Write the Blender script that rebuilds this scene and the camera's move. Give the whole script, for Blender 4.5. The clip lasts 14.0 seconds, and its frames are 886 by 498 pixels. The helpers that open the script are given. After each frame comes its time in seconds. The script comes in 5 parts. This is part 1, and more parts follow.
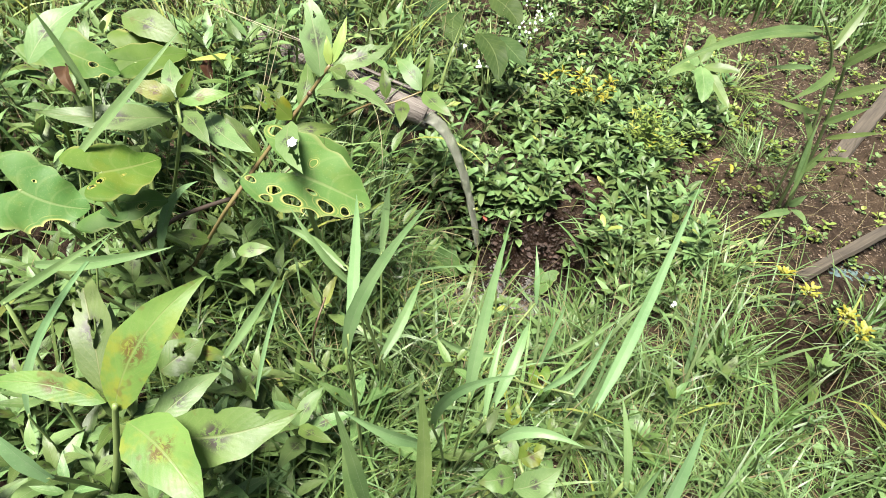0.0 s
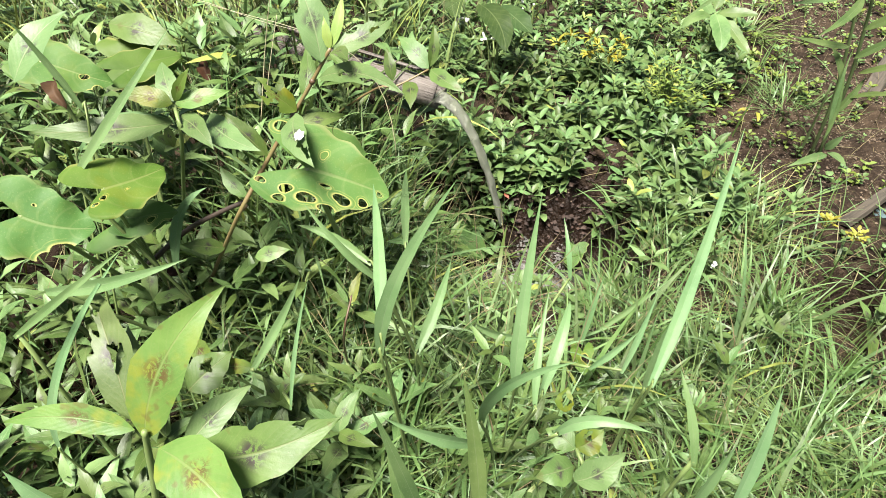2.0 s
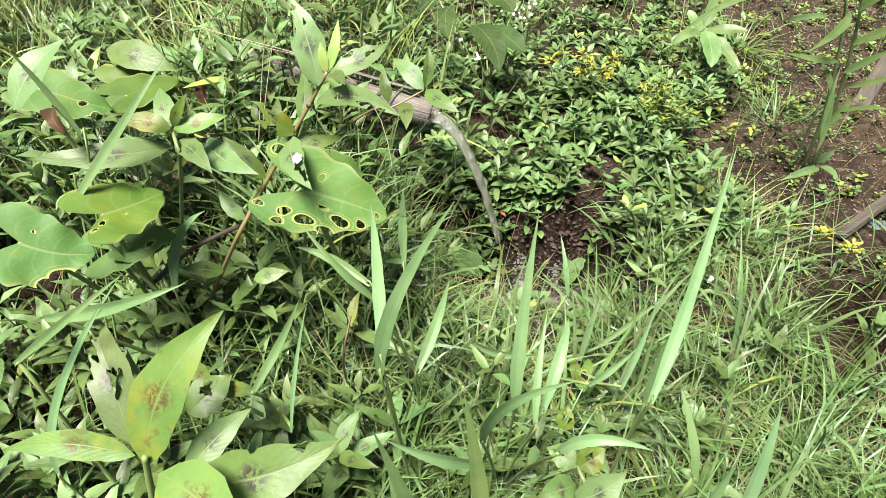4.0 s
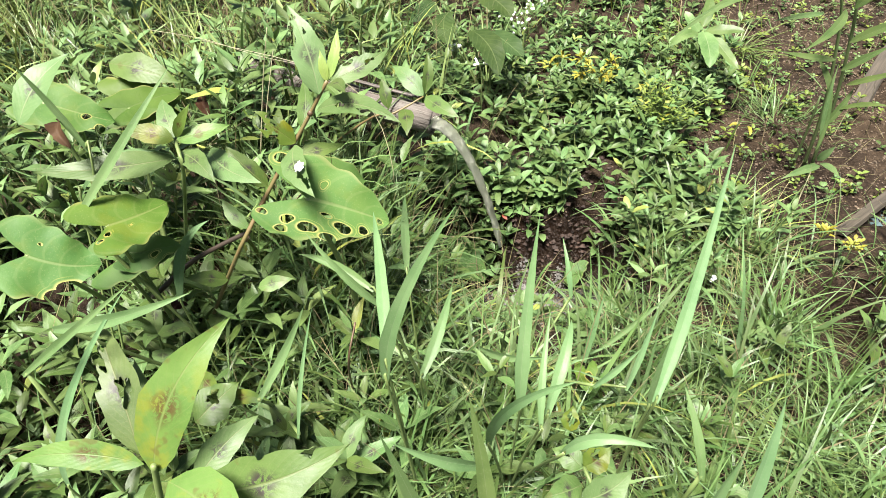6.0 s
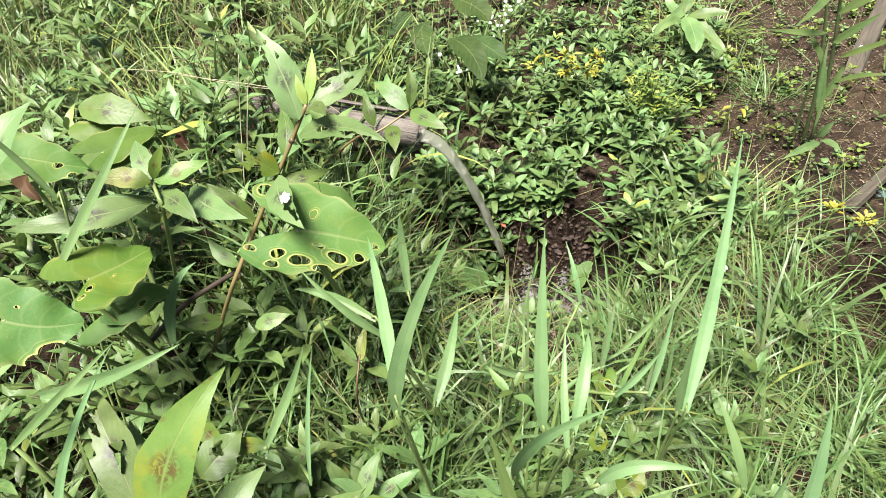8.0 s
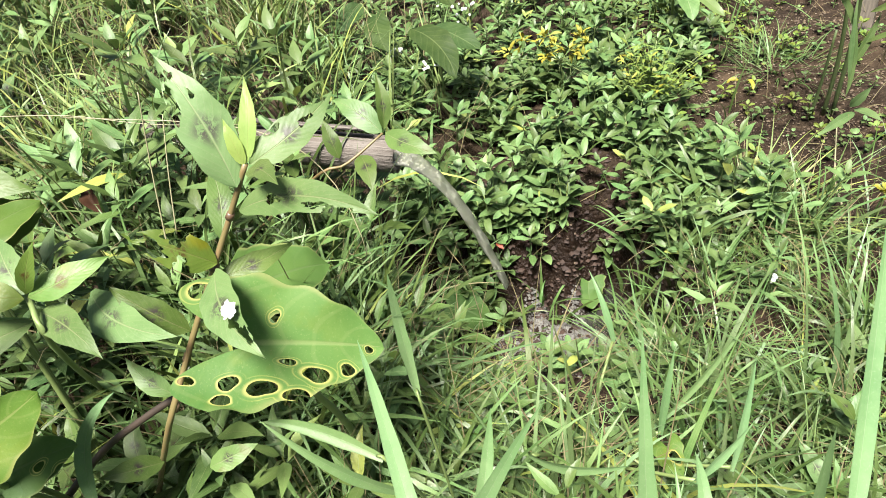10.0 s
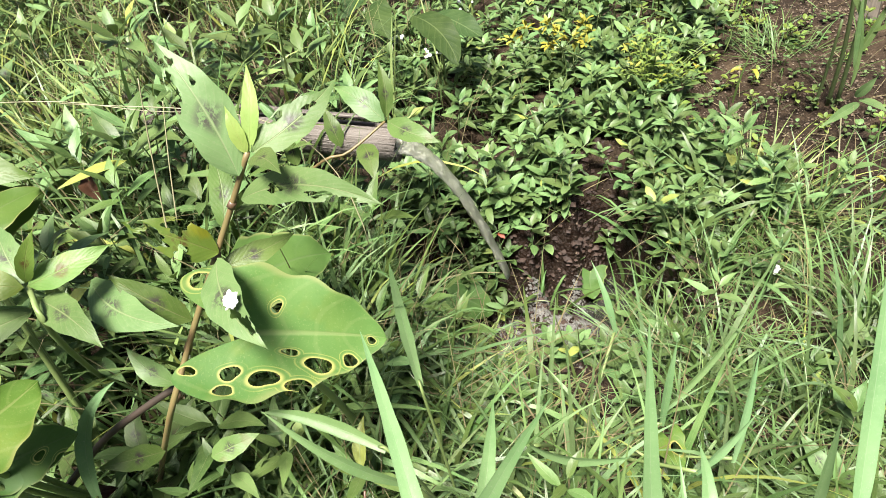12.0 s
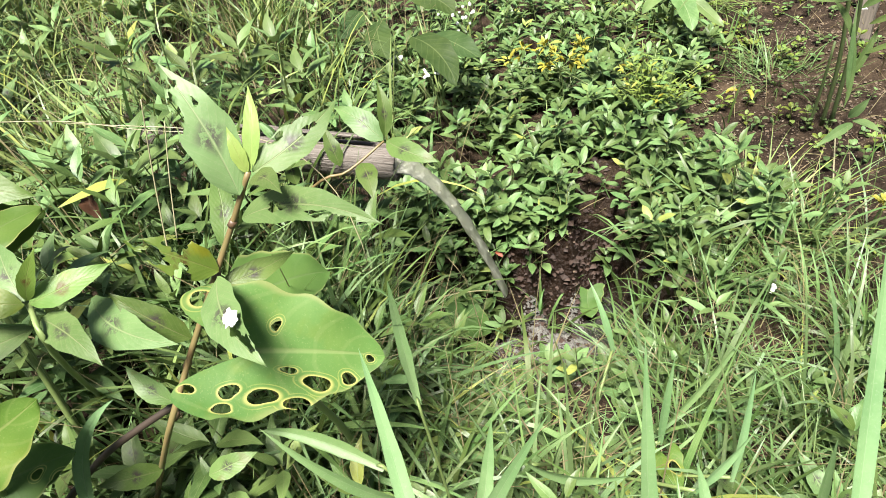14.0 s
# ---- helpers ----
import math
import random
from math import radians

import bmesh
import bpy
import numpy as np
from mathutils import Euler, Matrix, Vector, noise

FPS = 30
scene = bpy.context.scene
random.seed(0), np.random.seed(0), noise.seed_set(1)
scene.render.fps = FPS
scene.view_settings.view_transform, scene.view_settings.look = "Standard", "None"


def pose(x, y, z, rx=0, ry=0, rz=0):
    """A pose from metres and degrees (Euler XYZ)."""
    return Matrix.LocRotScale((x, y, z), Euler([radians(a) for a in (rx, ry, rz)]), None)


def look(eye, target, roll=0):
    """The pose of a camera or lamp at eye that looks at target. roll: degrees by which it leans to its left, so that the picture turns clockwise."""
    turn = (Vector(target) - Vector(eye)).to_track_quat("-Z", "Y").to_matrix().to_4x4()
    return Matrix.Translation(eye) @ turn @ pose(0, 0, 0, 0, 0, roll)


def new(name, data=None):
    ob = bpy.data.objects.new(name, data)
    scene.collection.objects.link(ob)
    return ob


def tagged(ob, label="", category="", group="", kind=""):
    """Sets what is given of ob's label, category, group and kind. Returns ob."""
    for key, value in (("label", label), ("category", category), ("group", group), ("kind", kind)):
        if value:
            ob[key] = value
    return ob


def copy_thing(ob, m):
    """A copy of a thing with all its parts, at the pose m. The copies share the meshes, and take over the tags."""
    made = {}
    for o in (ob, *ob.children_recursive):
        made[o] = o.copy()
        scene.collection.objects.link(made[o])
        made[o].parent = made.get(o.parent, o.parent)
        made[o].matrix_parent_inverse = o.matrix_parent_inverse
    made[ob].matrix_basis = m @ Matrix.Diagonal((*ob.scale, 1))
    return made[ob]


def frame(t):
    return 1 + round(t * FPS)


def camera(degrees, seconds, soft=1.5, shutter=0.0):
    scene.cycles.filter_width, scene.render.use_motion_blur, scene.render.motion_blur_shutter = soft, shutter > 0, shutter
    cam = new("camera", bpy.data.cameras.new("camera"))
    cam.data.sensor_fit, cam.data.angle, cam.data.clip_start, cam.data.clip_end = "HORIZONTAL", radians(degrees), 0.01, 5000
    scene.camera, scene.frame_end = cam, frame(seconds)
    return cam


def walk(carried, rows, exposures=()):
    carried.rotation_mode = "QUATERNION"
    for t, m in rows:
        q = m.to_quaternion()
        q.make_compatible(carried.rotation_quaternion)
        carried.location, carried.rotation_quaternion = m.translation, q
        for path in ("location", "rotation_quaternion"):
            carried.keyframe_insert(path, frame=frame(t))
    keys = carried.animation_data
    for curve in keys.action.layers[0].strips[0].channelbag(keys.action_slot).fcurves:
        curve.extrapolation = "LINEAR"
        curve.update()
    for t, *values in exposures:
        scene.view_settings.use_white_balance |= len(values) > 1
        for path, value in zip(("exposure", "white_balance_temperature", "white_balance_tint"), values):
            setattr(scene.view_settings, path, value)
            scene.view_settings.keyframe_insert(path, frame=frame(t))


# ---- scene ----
cam = camera(67.0, 14.0, soft=0.5)
PATH = [
    (0, look((0.0000, 0.0000, 1.3562), (0.0000, 1.3164, 0.1286), 7.00)),
    (0.5, look((-0.0012, 0.0255, 1.3283), (-0.0342, 1.3296, 0.0881), 3.13)),
    (1, look((-0.0043, 0.0366, 1.3100), (-0.0585, 1.3417, 0.0716), 1.26)),
    (1.5, look((-0.0092, 0.0438, 1.3049), (-0.0517, 1.3407, 0.0574), 0.59)),
    (2, look((-0.0133, 0.0500, 1.3094), (-0.0636, 1.3334, 0.0482), -0.46)),
    (2.5, look((-0.0120, 0.0524, 1.3112), (-0.0593, 1.3450, 0.0595), -0.85)),
    (3, look((-0.0140, 0.0512, 1.3104), (-0.0572, 1.3468, 0.0615), -0.65)),
    (3.5, look((-0.0156, 0.0501, 1.3138), (-0.0574, 1.3555, 0.0751), -0.75)),
    (6, look((-0.0147, 0.0424, 1.3206), (-0.0641, 1.3672, 0.1030), -2.40)),
    (6.5, look((-0.0144, 0.0399, 1.3199), (-0.0648, 1.3614, 0.0988), -2.48)),
    (7, look((-0.0140, 0.0382, 1.3160), (-0.0674, 1.3617, 0.0972), -3.19)),
    (7.5, look((-0.0179, 0.0574, 1.3040), (-0.0608, 1.3909, 0.0958), -4.56)),
    (8, look((-0.0192, 0.0970, 1.2959), (-0.0621, 1.4369, 0.0947), -7.63)),
    (8.2, look((-0.0138, 0.1196, 1.2912), (-0.0371, 1.4753, 0.1074), -8.93)),
    (10.3, look((-0.0679, 0.4302, 1.1761), (-0.0162, 1.7153, -0.0833), -10.90)),
    (10.5, look((-0.0676, 0.4284, 1.1780), (-0.0133, 1.7039, -0.0909), -10.64)),
    (11, look((-0.0688, 0.4269, 1.1788), (-0.0380, 1.6965, -0.0968), -11.34)),
    (11.5, look((-0.0682, 0.4258, 1.1789), (-0.0389, 1.6928, -0.0993), -11.40)),
    (12, look((-0.0690, 0.4246, 1.1784), (-0.0281, 1.7040, -0.0870), -11.03)),
    (12.5, look((-0.0694, 0.4235, 1.1801), (-0.0288, 1.7168, -0.0712), -11.24)),
    (13, look((-0.0689, 0.4230, 1.1810), (-0.0180, 1.7232, -0.0627), -10.94)),
    (13.5, look((-0.0692, 0.4229, 1.1823), (-0.0114, 1.7306, -0.0532), -10.37)),
    (14, look((-0.0693, 0.4202, 1.1834), (-0.0128, 1.7318, -0.0481), -10.53)),
]
walk(cam, PATH)

# ---- light ----
SUN_EL, SUN_AZ = 70.0, 205.0
world = bpy.data.worlds.new("world")
scene.world = world
world.use_nodes = True
wn = world.node_tree
sky = wn.nodes.new("ShaderNodeTexSky")
sky.sky_type, sky.sun_disc = "NISHITA", False
sky.sun_elevation, sky.sun_rotation = radians(SUN_EL), radians(SUN_AZ)
sky.air_density, sky.dust_density, sky.ozone_density = 1.0, 3.0, 1.0
back = wn.nodes["Background"]
back.inputs["Strength"].default_value = 0.030
wn.links.new(sky.outputs[0], back.inputs["Color"])
sun_data = bpy.data.lights.new("sun", "SUN")
sun_data.energy, sun_data.angle, sun_data.color = 5.0, radians(19), (1.0, 0.952, 0.89)
sun = new("sun", sun_data)
se, sa = radians(SUN_EL), radians(SUN_AZ)
sun_dir = Vector((math.sin(sa) * math.cos(se), math.cos(sa) * math.cos(se), math.sin(se)))
sun.matrix_world = look(sun_dir * 20, (0, 0, 0))
scene.view_settings.exposure = 2.06

rng = np.random.default_rng(7)


# ---- materials ----
class Nodes:
    """Short hand for building a node tree."""

    def __init__(self, name):
        self.mat = bpy.data.materials.new(name)
        self.mat.use_nodes = True
        self.tree = self.mat.node_tree
        self.bsdf = self.tree.nodes["Principled BSDF"]
        self.out = self.tree.nodes["Material Output"]

    def node(self, kind, **sockets):
        n = self.tree.nodes.new(kind)
        for key, value in sockets.items():
            self.put(n.inputs[key.replace("_", " ")], value)
        return n

    def put(self, socket, value):
        if isinstance(value, bpy.types.NodeSocket):
            self.tree.links.new(value, socket)
        else:
            socket.default_value = value

    def maths(self, op, a, b=0.0, c=0.0, clamp=False):
        n = self.tree.nodes.new("ShaderNodeMath")
        n.operation, n.use_clamp = op, clamp
        for s, v in zip(n.inputs, (a, b, c)):
            self.put(s, v)
        return n.outputs[0]

    def mix(self, fac, a, b, blend="MIX"):
        n = self.tree.nodes.new("ShaderNodeMix")
        n.data_type, n.blend_type = "RGBA", blend
        self.put(n.inputs[0], fac)
        self.put(n.inputs[6], a)
        self.put(n.inputs[7], b)
        return n.outputs[2]

    def ramp(self, fac, stops):
        n = self.tree.nodes.new("ShaderNodeValToRGB")
        while len(n.color_ramp.elements) < len(stops):
            n.color_ramp.elements.new(0.5)
        for e, (p, col) in zip(n.color_ramp.elements, stops):
            e.position, e.color = p, col
        self.put(n.inputs[0], fac)
        return n.outputs[0]

    def noise(self, scale, detail=3.0, rough=0.55, vector=None, distortion=0.0):
        n = self.node("ShaderNodeTexNoise", Scale=scale, Detail=detail, Roughness=rough, Distortion=distortion)
        if vector is not None:
            self.put(n.inputs["Vector"], vector)
        return n.outputs["Fac"]

    def step(self, value, low, high):
        n = self.tree.nodes.new("ShaderNodeMapRange")
        n.interpolation_type = "SMOOTHSTEP"
        for s, v in zip(n.inputs, (value, low, high, 0.0, 1.0)):
            self.put(s, v)
        return n.outputs[0]

    def bump(self, height, strength, distance):
        n = self.node("ShaderNodeBump", Strength=strength, Distance=distance, Height=height)
        self.put(self.bsdf.inputs["Normal"], n.outputs[0])
        return n.outputs[0]

    def coords(self, which="Object"):
        return self.tree.nodes.new("ShaderNodeTexCoord").outputs[which]

    def shift(self, colour, hue, sat, val):
        n = self.node("ShaderNodeHueSaturation", Hue=hue, Saturation=sat, Value=val, Color=colour)
        return n.outputs[0]


def rgb(r, g, b):
    return (r, g, b, 1.0)


def leaf_material(name, light, dark, rib, thin=0.26, rough=0.42, veins=12.0, chevron=0.0, spread=0.25, blotch=0.0, island=False,
                  halo=False, yellow=0.0, midrib=0.55, gloss=0.42, ridge=0.08, mark_tone=(0.030, 0.024, 0.022), tinge=0.0, edge=0.0, warm=0.471):
    """A leaf: u runs from base to tip, v across. chevron: the strength of a dark purple mark; blotch: brown spots."""
    k = Nodes(name)
    sep = k.tree.nodes.new("ShaderNodeSeparateXYZ")
    k.put(sep.inputs[0], k.coords("UV"))
    u, v = sep.outputs[0], sep.outputs[1]
    side = k.maths("ABSOLUTE", k.maths("SUBTRACT", v, 0.5))
    if island:
        rand = k.tree.nodes.new("ShaderNodeNewGeometry").outputs["Random Per Island"]
    else:
        rand = k.tree.nodes.new("ShaderNodeObjectInfo").outputs["Random"]
    where = k.coords("Object")
    broad = k.noise(9.0, 3.0, 0.6, where)
    fine = k.noise(130.0, 4.0, 0.65, where)
    colour = k.mix(k.step(broad, 0.32, 0.7), dark, light)
    colour = k.mix(k.maths("MULTIPLY", k.step(fine, 0.4, 0.75), 0.35), colour, light)
    if yellow:
        colour = k.mix(k.maths("MULTIPLY", k.step(rand, 1.0 - yellow, 1.0), 0.75), colour, rgb(0.154, 0.154, 0.022))
    if tinge:
        pale = k.maths("MULTIPLY", k.step(k.noise(22.0, 3.0, 0.6, where), 0.48, 0.66), k.maths("SUBTRACT", 1.0, k.step(u, 0.35, 0.95)))
        colour = k.mix(k.maths("MULTIPLY", pale, tinge), colour, rgb(0.142, 0.137, 0.015))
    mottle = k.noise(420.0, 2.0, 0.6, where)
    colour = k.mix(k.maths("MULTIPLY", k.step(mottle, 0.58, 0.72), 0.3), colour, rib)
    colour = k.mix(k.maths("MULTIPLY", k.maths("SUBTRACT", 1.0, k.step(mottle, 0.28, 0.40)), 0.3), colour, dark)
    wave = k.maths("SINE", k.maths("MULTIPLY", k.maths("SUBTRACT", u, k.maths("MULTIPLY", side, 0.5)), veins * 6.28))
    vein = k.step(wave, 0.82, 1.0)
    colour = k.mix(k.maths("MULTIPLY", vein, 0.16), colour, rib)
    ribs = k.maths("SUBTRACT", 1.0, k.step(side, 0.008, 0.03))
    colour = k.mix(k.maths("MULTIPLY", ribs, midrib), colour, rib)
    if edge:
        worn = k.maths("MULTIPLY", k.step(side, 0.455, 0.495), k.step(broad, 0.35, 0.6))
        colour = k.mix(k.maths("MULTIPLY", worn, edge), colour, rgb(0.180, 0.180, 0.069))
    if chevron:
        mark = k.maths("MULTIPLY", k.step(k.maths("ADD", u, k.maths("MULTIPLY", side, -0.45)), 0.22, 0.36),
                       k.maths("SUBTRACT", 1.0, k.step(k.maths("ADD", u, k.maths("MULTIPLY", side, 0.35)), 0.46, 0.60)))
        mark = k.maths("MULTIPLY", mark, k.step(k.noise(64.0, 5.0, 0.75, where, 1.5), 0.42, 0.54))
        mark = k.maths("MULTIPLY", mark, k.step(side, 0.0, 0.05))
        colour = k.mix(k.maths("MULTIPLY", mark, chevron), colour, rgb(*mark_tone))
    if blotch:
        spots = k.step(k.noise(38.0, 2.0, 0.5, where), 0.64, 0.72)
        colour = k.mix(k.maths("MULTIPLY", spots, blotch), colour, rgb(0.069, 0.043, 0.015))
    if halo:
        near = k.tree.nodes.new("ShaderNodeAttribute")
        near.attribute_name = "halo"
        ring = k.maths("MULTIPLY", k.step(near.outputs["Fac"], 0.04, 0.12), k.maths("SUBTRACT", 1.0, k.step(near.outputs["Fac"], 0.18, 0.30)))
        ring = k.maths("MULTIPLY", ring, k.step(broad, 0.42, 0.55))
        colour = k.mix(k.maths("MULTIPLY", ring, 0.6), colour, rgb(0.215, 0.225, 0.060))
        colour = k.mix(k.maths("MULTIPLY", k.step(near.outputs["Fac"], 0.48, 1.0), 0.9), colour, rgb(0.290, 0.262, 0.082))
    colour = k.shift(colour, k.maths("MULTIPLY_ADD", rand, 0.036, warm),
                     k.maths("MULTIPLY_ADD", rand, -0.15, 1.11), k.maths("MULTIPLY_ADD", rand, 2 * spread, 1.0 - spread))
    k.put(k.bsdf.inputs["Base Color"], colour)
    k.put(k.bsdf.inputs["Roughness"], k.maths("MULTIPLY_ADD", fine, 0.25, rough - 0.1))
    k.bsdf.inputs["Specular IOR Level"].default_value = gloss * 0.52
    normal = k.bump(k.maths("ADD", k.maths("MULTIPLY", wave, ridge), k.maths("ADD", fine, k.maths("MULTIPLY", ribs, -0.8))), 0.35, 0.0012)
    lit = k.node("ShaderNodeBsdfTranslucent")
    k.put(lit.inputs["Color"], k.shift(colour, 0.485, 1.12, 1.25))
    k.put(lit.inputs["Normal"], normal)
    both = k.node("ShaderNodeMixShader")
    both.inputs[0].default_value = thin * 0.65
    k.tree.links.new(k.bsdf.outputs[0], both.inputs[1])
    k.tree.links.new(lit.outputs[0], both.inputs[2])
    k.tree.links.new(both.outputs[0], k.out.inputs[0])
    return k.mat


M_WEED = leaf_material("weed_leaf", rgb(0.079, 0.133, 0.040), rgb(0.045, 0.089, 0.024), rgb(0.116, 0.137, 0.065), chevron=0.95, blotch=0.3)
M_WEED_YOUNG = leaf_material("weed_leaf_young", rgb(0.092, 0.140, 0.030), rgb(0.060, 0.104, 0.022), rgb(0.112, 0.129, 0.043), thin=0.34, chevron=0.85, blotch=0.5, mark_tone=(0.050, 0.024, 0.010), tinge=0.6, warm=0.484)
M_WEED_PALE = leaf_material("weed_leaf_pale", rgb(0.089, 0.140, 0.051), rgb(0.055, 0.100, 0.033), rgb(0.133, 0.151, 0.077), chevron=0.9)
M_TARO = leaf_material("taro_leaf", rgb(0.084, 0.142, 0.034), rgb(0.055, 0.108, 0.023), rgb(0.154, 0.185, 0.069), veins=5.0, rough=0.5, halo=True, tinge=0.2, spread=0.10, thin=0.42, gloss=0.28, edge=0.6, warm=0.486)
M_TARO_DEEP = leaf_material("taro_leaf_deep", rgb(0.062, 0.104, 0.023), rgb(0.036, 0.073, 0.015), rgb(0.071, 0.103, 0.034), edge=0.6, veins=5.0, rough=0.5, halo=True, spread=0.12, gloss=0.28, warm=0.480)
M_BROAD = leaf_material("rough_leaf", rgb(0.034, 0.060, 0.019), rgb(0.018, 0.039, 0.012), rgb(0.082, 0.116, 0.048), veins=8.0, rough=0.55, spread=0.15, gloss=0.2, ridge=0.5)
M_GRASS_WIDE = leaf_material("wide_grass", rgb(0.118, 0.190, 0.082), rgb(0.080, 0.148, 0.058), rgb(0.172, 0.202, 0.129), veins=0.0, thin=0.32, spread=0.15, midrib=0.22, warm=0.477)
M_GRASS_BAND = leaf_material("band_grass", rgb(0.099, 0.154, 0.065), rgb(0.054, 0.103, 0.037), rgb(0.163, 0.197, 0.116), veins=0.0, thin=0.28, spread=0.35, island=True, yellow=0.03, midrib=0.3, gloss=0.5, rough=0.38)
M_COVER = leaf_material("cover_leaf", rgb(0.101, 0.161, 0.059), rgb(0.043, 0.089, 0.026), rgb(0.122, 0.156, 0.076), veins=6.0, thin=0.19, spread=0.35, yellow=0.035, gloss=0.45)
M_COVER_I = leaf_material("cover_leaf_mass", rgb(0.095, 0.154, 0.055), rgb(0.036, 0.076, 0.022), rgb(0.114, 0.147, 0.067), veins=6.0, thin=0.19, spread=0.45, island=True, yellow=0.035, gloss=0.45)
M_GRASS_B = leaf_material("bright_grass", rgb(0.105, 0.163, 0.056), rgb(0.051, 0.103, 0.027), rgb(0.159, 0.185, 0.090), veins=0.0, thin=0.26, spread=0.4, island=True, yellow=0.05, midrib=0.3, gloss=0.55, rough=0.38)
M_COVER_B = leaf_material("lance_leaf_mass", rgb(0.101, 0.163, 0.054), rgb(0.050, 0.099, 0.025), rgb(0.129, 0.163, 0.077), veins=6.0, spread=0.35, island=True, yellow=0.06, gloss=0.5)
M_GRASS = leaf_material("thin_grass", rgb(0.083, 0.138, 0.048), rgb(0.037, 0.080, 0.020), rgb(0.149, 0.176, 0.085), veins=0.0, thin=0.22, spread=0.45, island=True, yellow=0.03, midrib=0.3, gloss=0.55, rough=0.38)
M_GRASS_OLD = leaf_material("yellowed_grass", rgb(0.142, 0.190, 0.068), rgb(0.068, 0.122, 0.032), rgb(0.183, 0.188, 0.089), veins=0.0, thin=0.24, spread=0.4, island=True, yellow=0.2, midrib=0.3, gloss=0.55, rough=0.4)
M_YELLOW = leaf_material("yellow_leaf", rgb(0.230, 0.215, 0.036), rgb(0.150, 0.155, 0.030), rgb(0.257, 0.236, 0.077), veins=6.0, spread=0.2, warm=0.484)
M_LIME = leaf_material("lime_leaf", rgb(0.172, 0.222, 0.056), rgb(0.112, 0.168, 0.038), rgb(0.190, 0.210, 0.062), veins=6.0, spread=0.25, warm=0.484, thin=0.5)
M_LIME_I = leaf_material("lime_leaf_mass", rgb(0.142, 0.176, 0.043), rgb(0.077, 0.120, 0.023), rgb(0.172, 0.193, 0.065), veins=3.0, spread=0.35, island=True, warm=0.484)
M_CANE = leaf_material("cane_leaf", rgb(0.079, 0.122, 0.044), rgb(0.044, 0.082, 0.027), rgb(0.131, 0.164, 0.089), veins=0.0, thin=0.3, spread=0.15, midrib=0.3)
M_DRY = leaf_material("dry_leaf", rgb(0.043, 0.019, 0.009), rgb(0.012, 0.005, 0.003), rgb(0.037, 0.022, 0.011), veins=7.0, thin=0.1, rough=0.7, warm=0.484)
M_STRAW = leaf_material("straw", rgb(0.154, 0.133, 0.073), rgb(0.099, 0.080, 0.039), rgb(0.215, 0.180, 0.108), veins=0.0, thin=0.2, rough=0.6, island=True, warm=0.484)


def stem_material(name, a, b, rough=0.5):
    k = Nodes(name)
    where = k.coords("Object")
    n1, n2 = k.noise(22.0, 3.0, 0.6, where), k.noise(160.0, 3.0, 0.6, where)
    k.put(k.bsdf.inputs["Base Color"], k.mix(k.step(n1, 0.3, 0.7), k.mix(n2, a, b), b))
    k.bsdf.inputs["Roughness"].default_value = rough
    k.bump(n2, 0.3, 0.001)
    return k.mat


M_STEM_RED = stem_material("weed_stem", rgb(0.135, 0.072, 0.036), rgb(0.115, 0.095, 0.036))
M_STEM_DARK = stem_material("dark_branch", rgb(0.013, 0.009, 0.006), rgb(0.026, 0.016, 0.009), 0.7)
M_STEM_GREEN = stem_material("green_stem", rgb(0.095, 0.150, 0.042), rgb(0.130, 0.170, 0.055))
M_STEM_PALE = stem_material("pale_stalk", rgb(0.180, 0.180, 0.086), rgb(0.215, 0.193, 0.120))
M_STEM_CANE = stem_material("cane_stem", rgb(0.045, 0.075, 0.024), rgb(0.075, 0.100, 0.036))
M_STEM_BROWN = stem_material("brown_stem", rgb(0.094, 0.043, 0.022), rgb(0.060, 0.039, 0.022))


def soil_material():
    k = Nodes("soil")
    where = k.coords("Object")
    big, mid, small = k.noise(2.2, 4.0, 0.6, where), k.noise(26.0, 5.0, 0.65, where), k.noise(180.0, 4.0, 0.7, where)
    crumbs = k.node("ShaderNodeTexVoronoi", Scale=95.0, Vector=where)
    tone = k.mix(k.step(big, 0.35, 0.65), rgb(0.0135, 0.0082, 0.0045), rgb(0.0290, 0.0190, 0.0108))
    tone = k.mix(k.step(mid, 0.45, 0.72), tone, rgb(0.0580, 0.0400, 0.0245))
    tone = k.mix(k.maths("MULTIPLY", k.step(small, 0.55, 0.75), 0.5), tone, rgb(0.1050, 0.0780, 0.0520))
    # Wet soil round the water, darkened further to carry the hollow's shade.
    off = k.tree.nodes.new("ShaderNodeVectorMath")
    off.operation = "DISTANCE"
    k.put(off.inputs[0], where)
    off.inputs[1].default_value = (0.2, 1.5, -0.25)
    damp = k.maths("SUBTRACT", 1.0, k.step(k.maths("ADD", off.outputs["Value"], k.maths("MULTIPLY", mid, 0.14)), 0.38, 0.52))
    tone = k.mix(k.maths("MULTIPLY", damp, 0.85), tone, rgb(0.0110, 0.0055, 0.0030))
    k.put(k.bsdf.inputs["Base Color"], tone)
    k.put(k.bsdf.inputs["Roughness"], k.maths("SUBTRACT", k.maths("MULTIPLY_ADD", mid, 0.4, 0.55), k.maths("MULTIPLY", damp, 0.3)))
    k.bump(k.maths("ADD", k.maths("MULTIPLY", mid, 1.4), k.maths("ADD", small, k.maths("MULTIPLY", crumbs.outputs["Distance"], -0.9))), 0.9, 0.008)
    k.bsdf.inputs["Specular IOR Level"].default_value = 0.15
    return k.mat


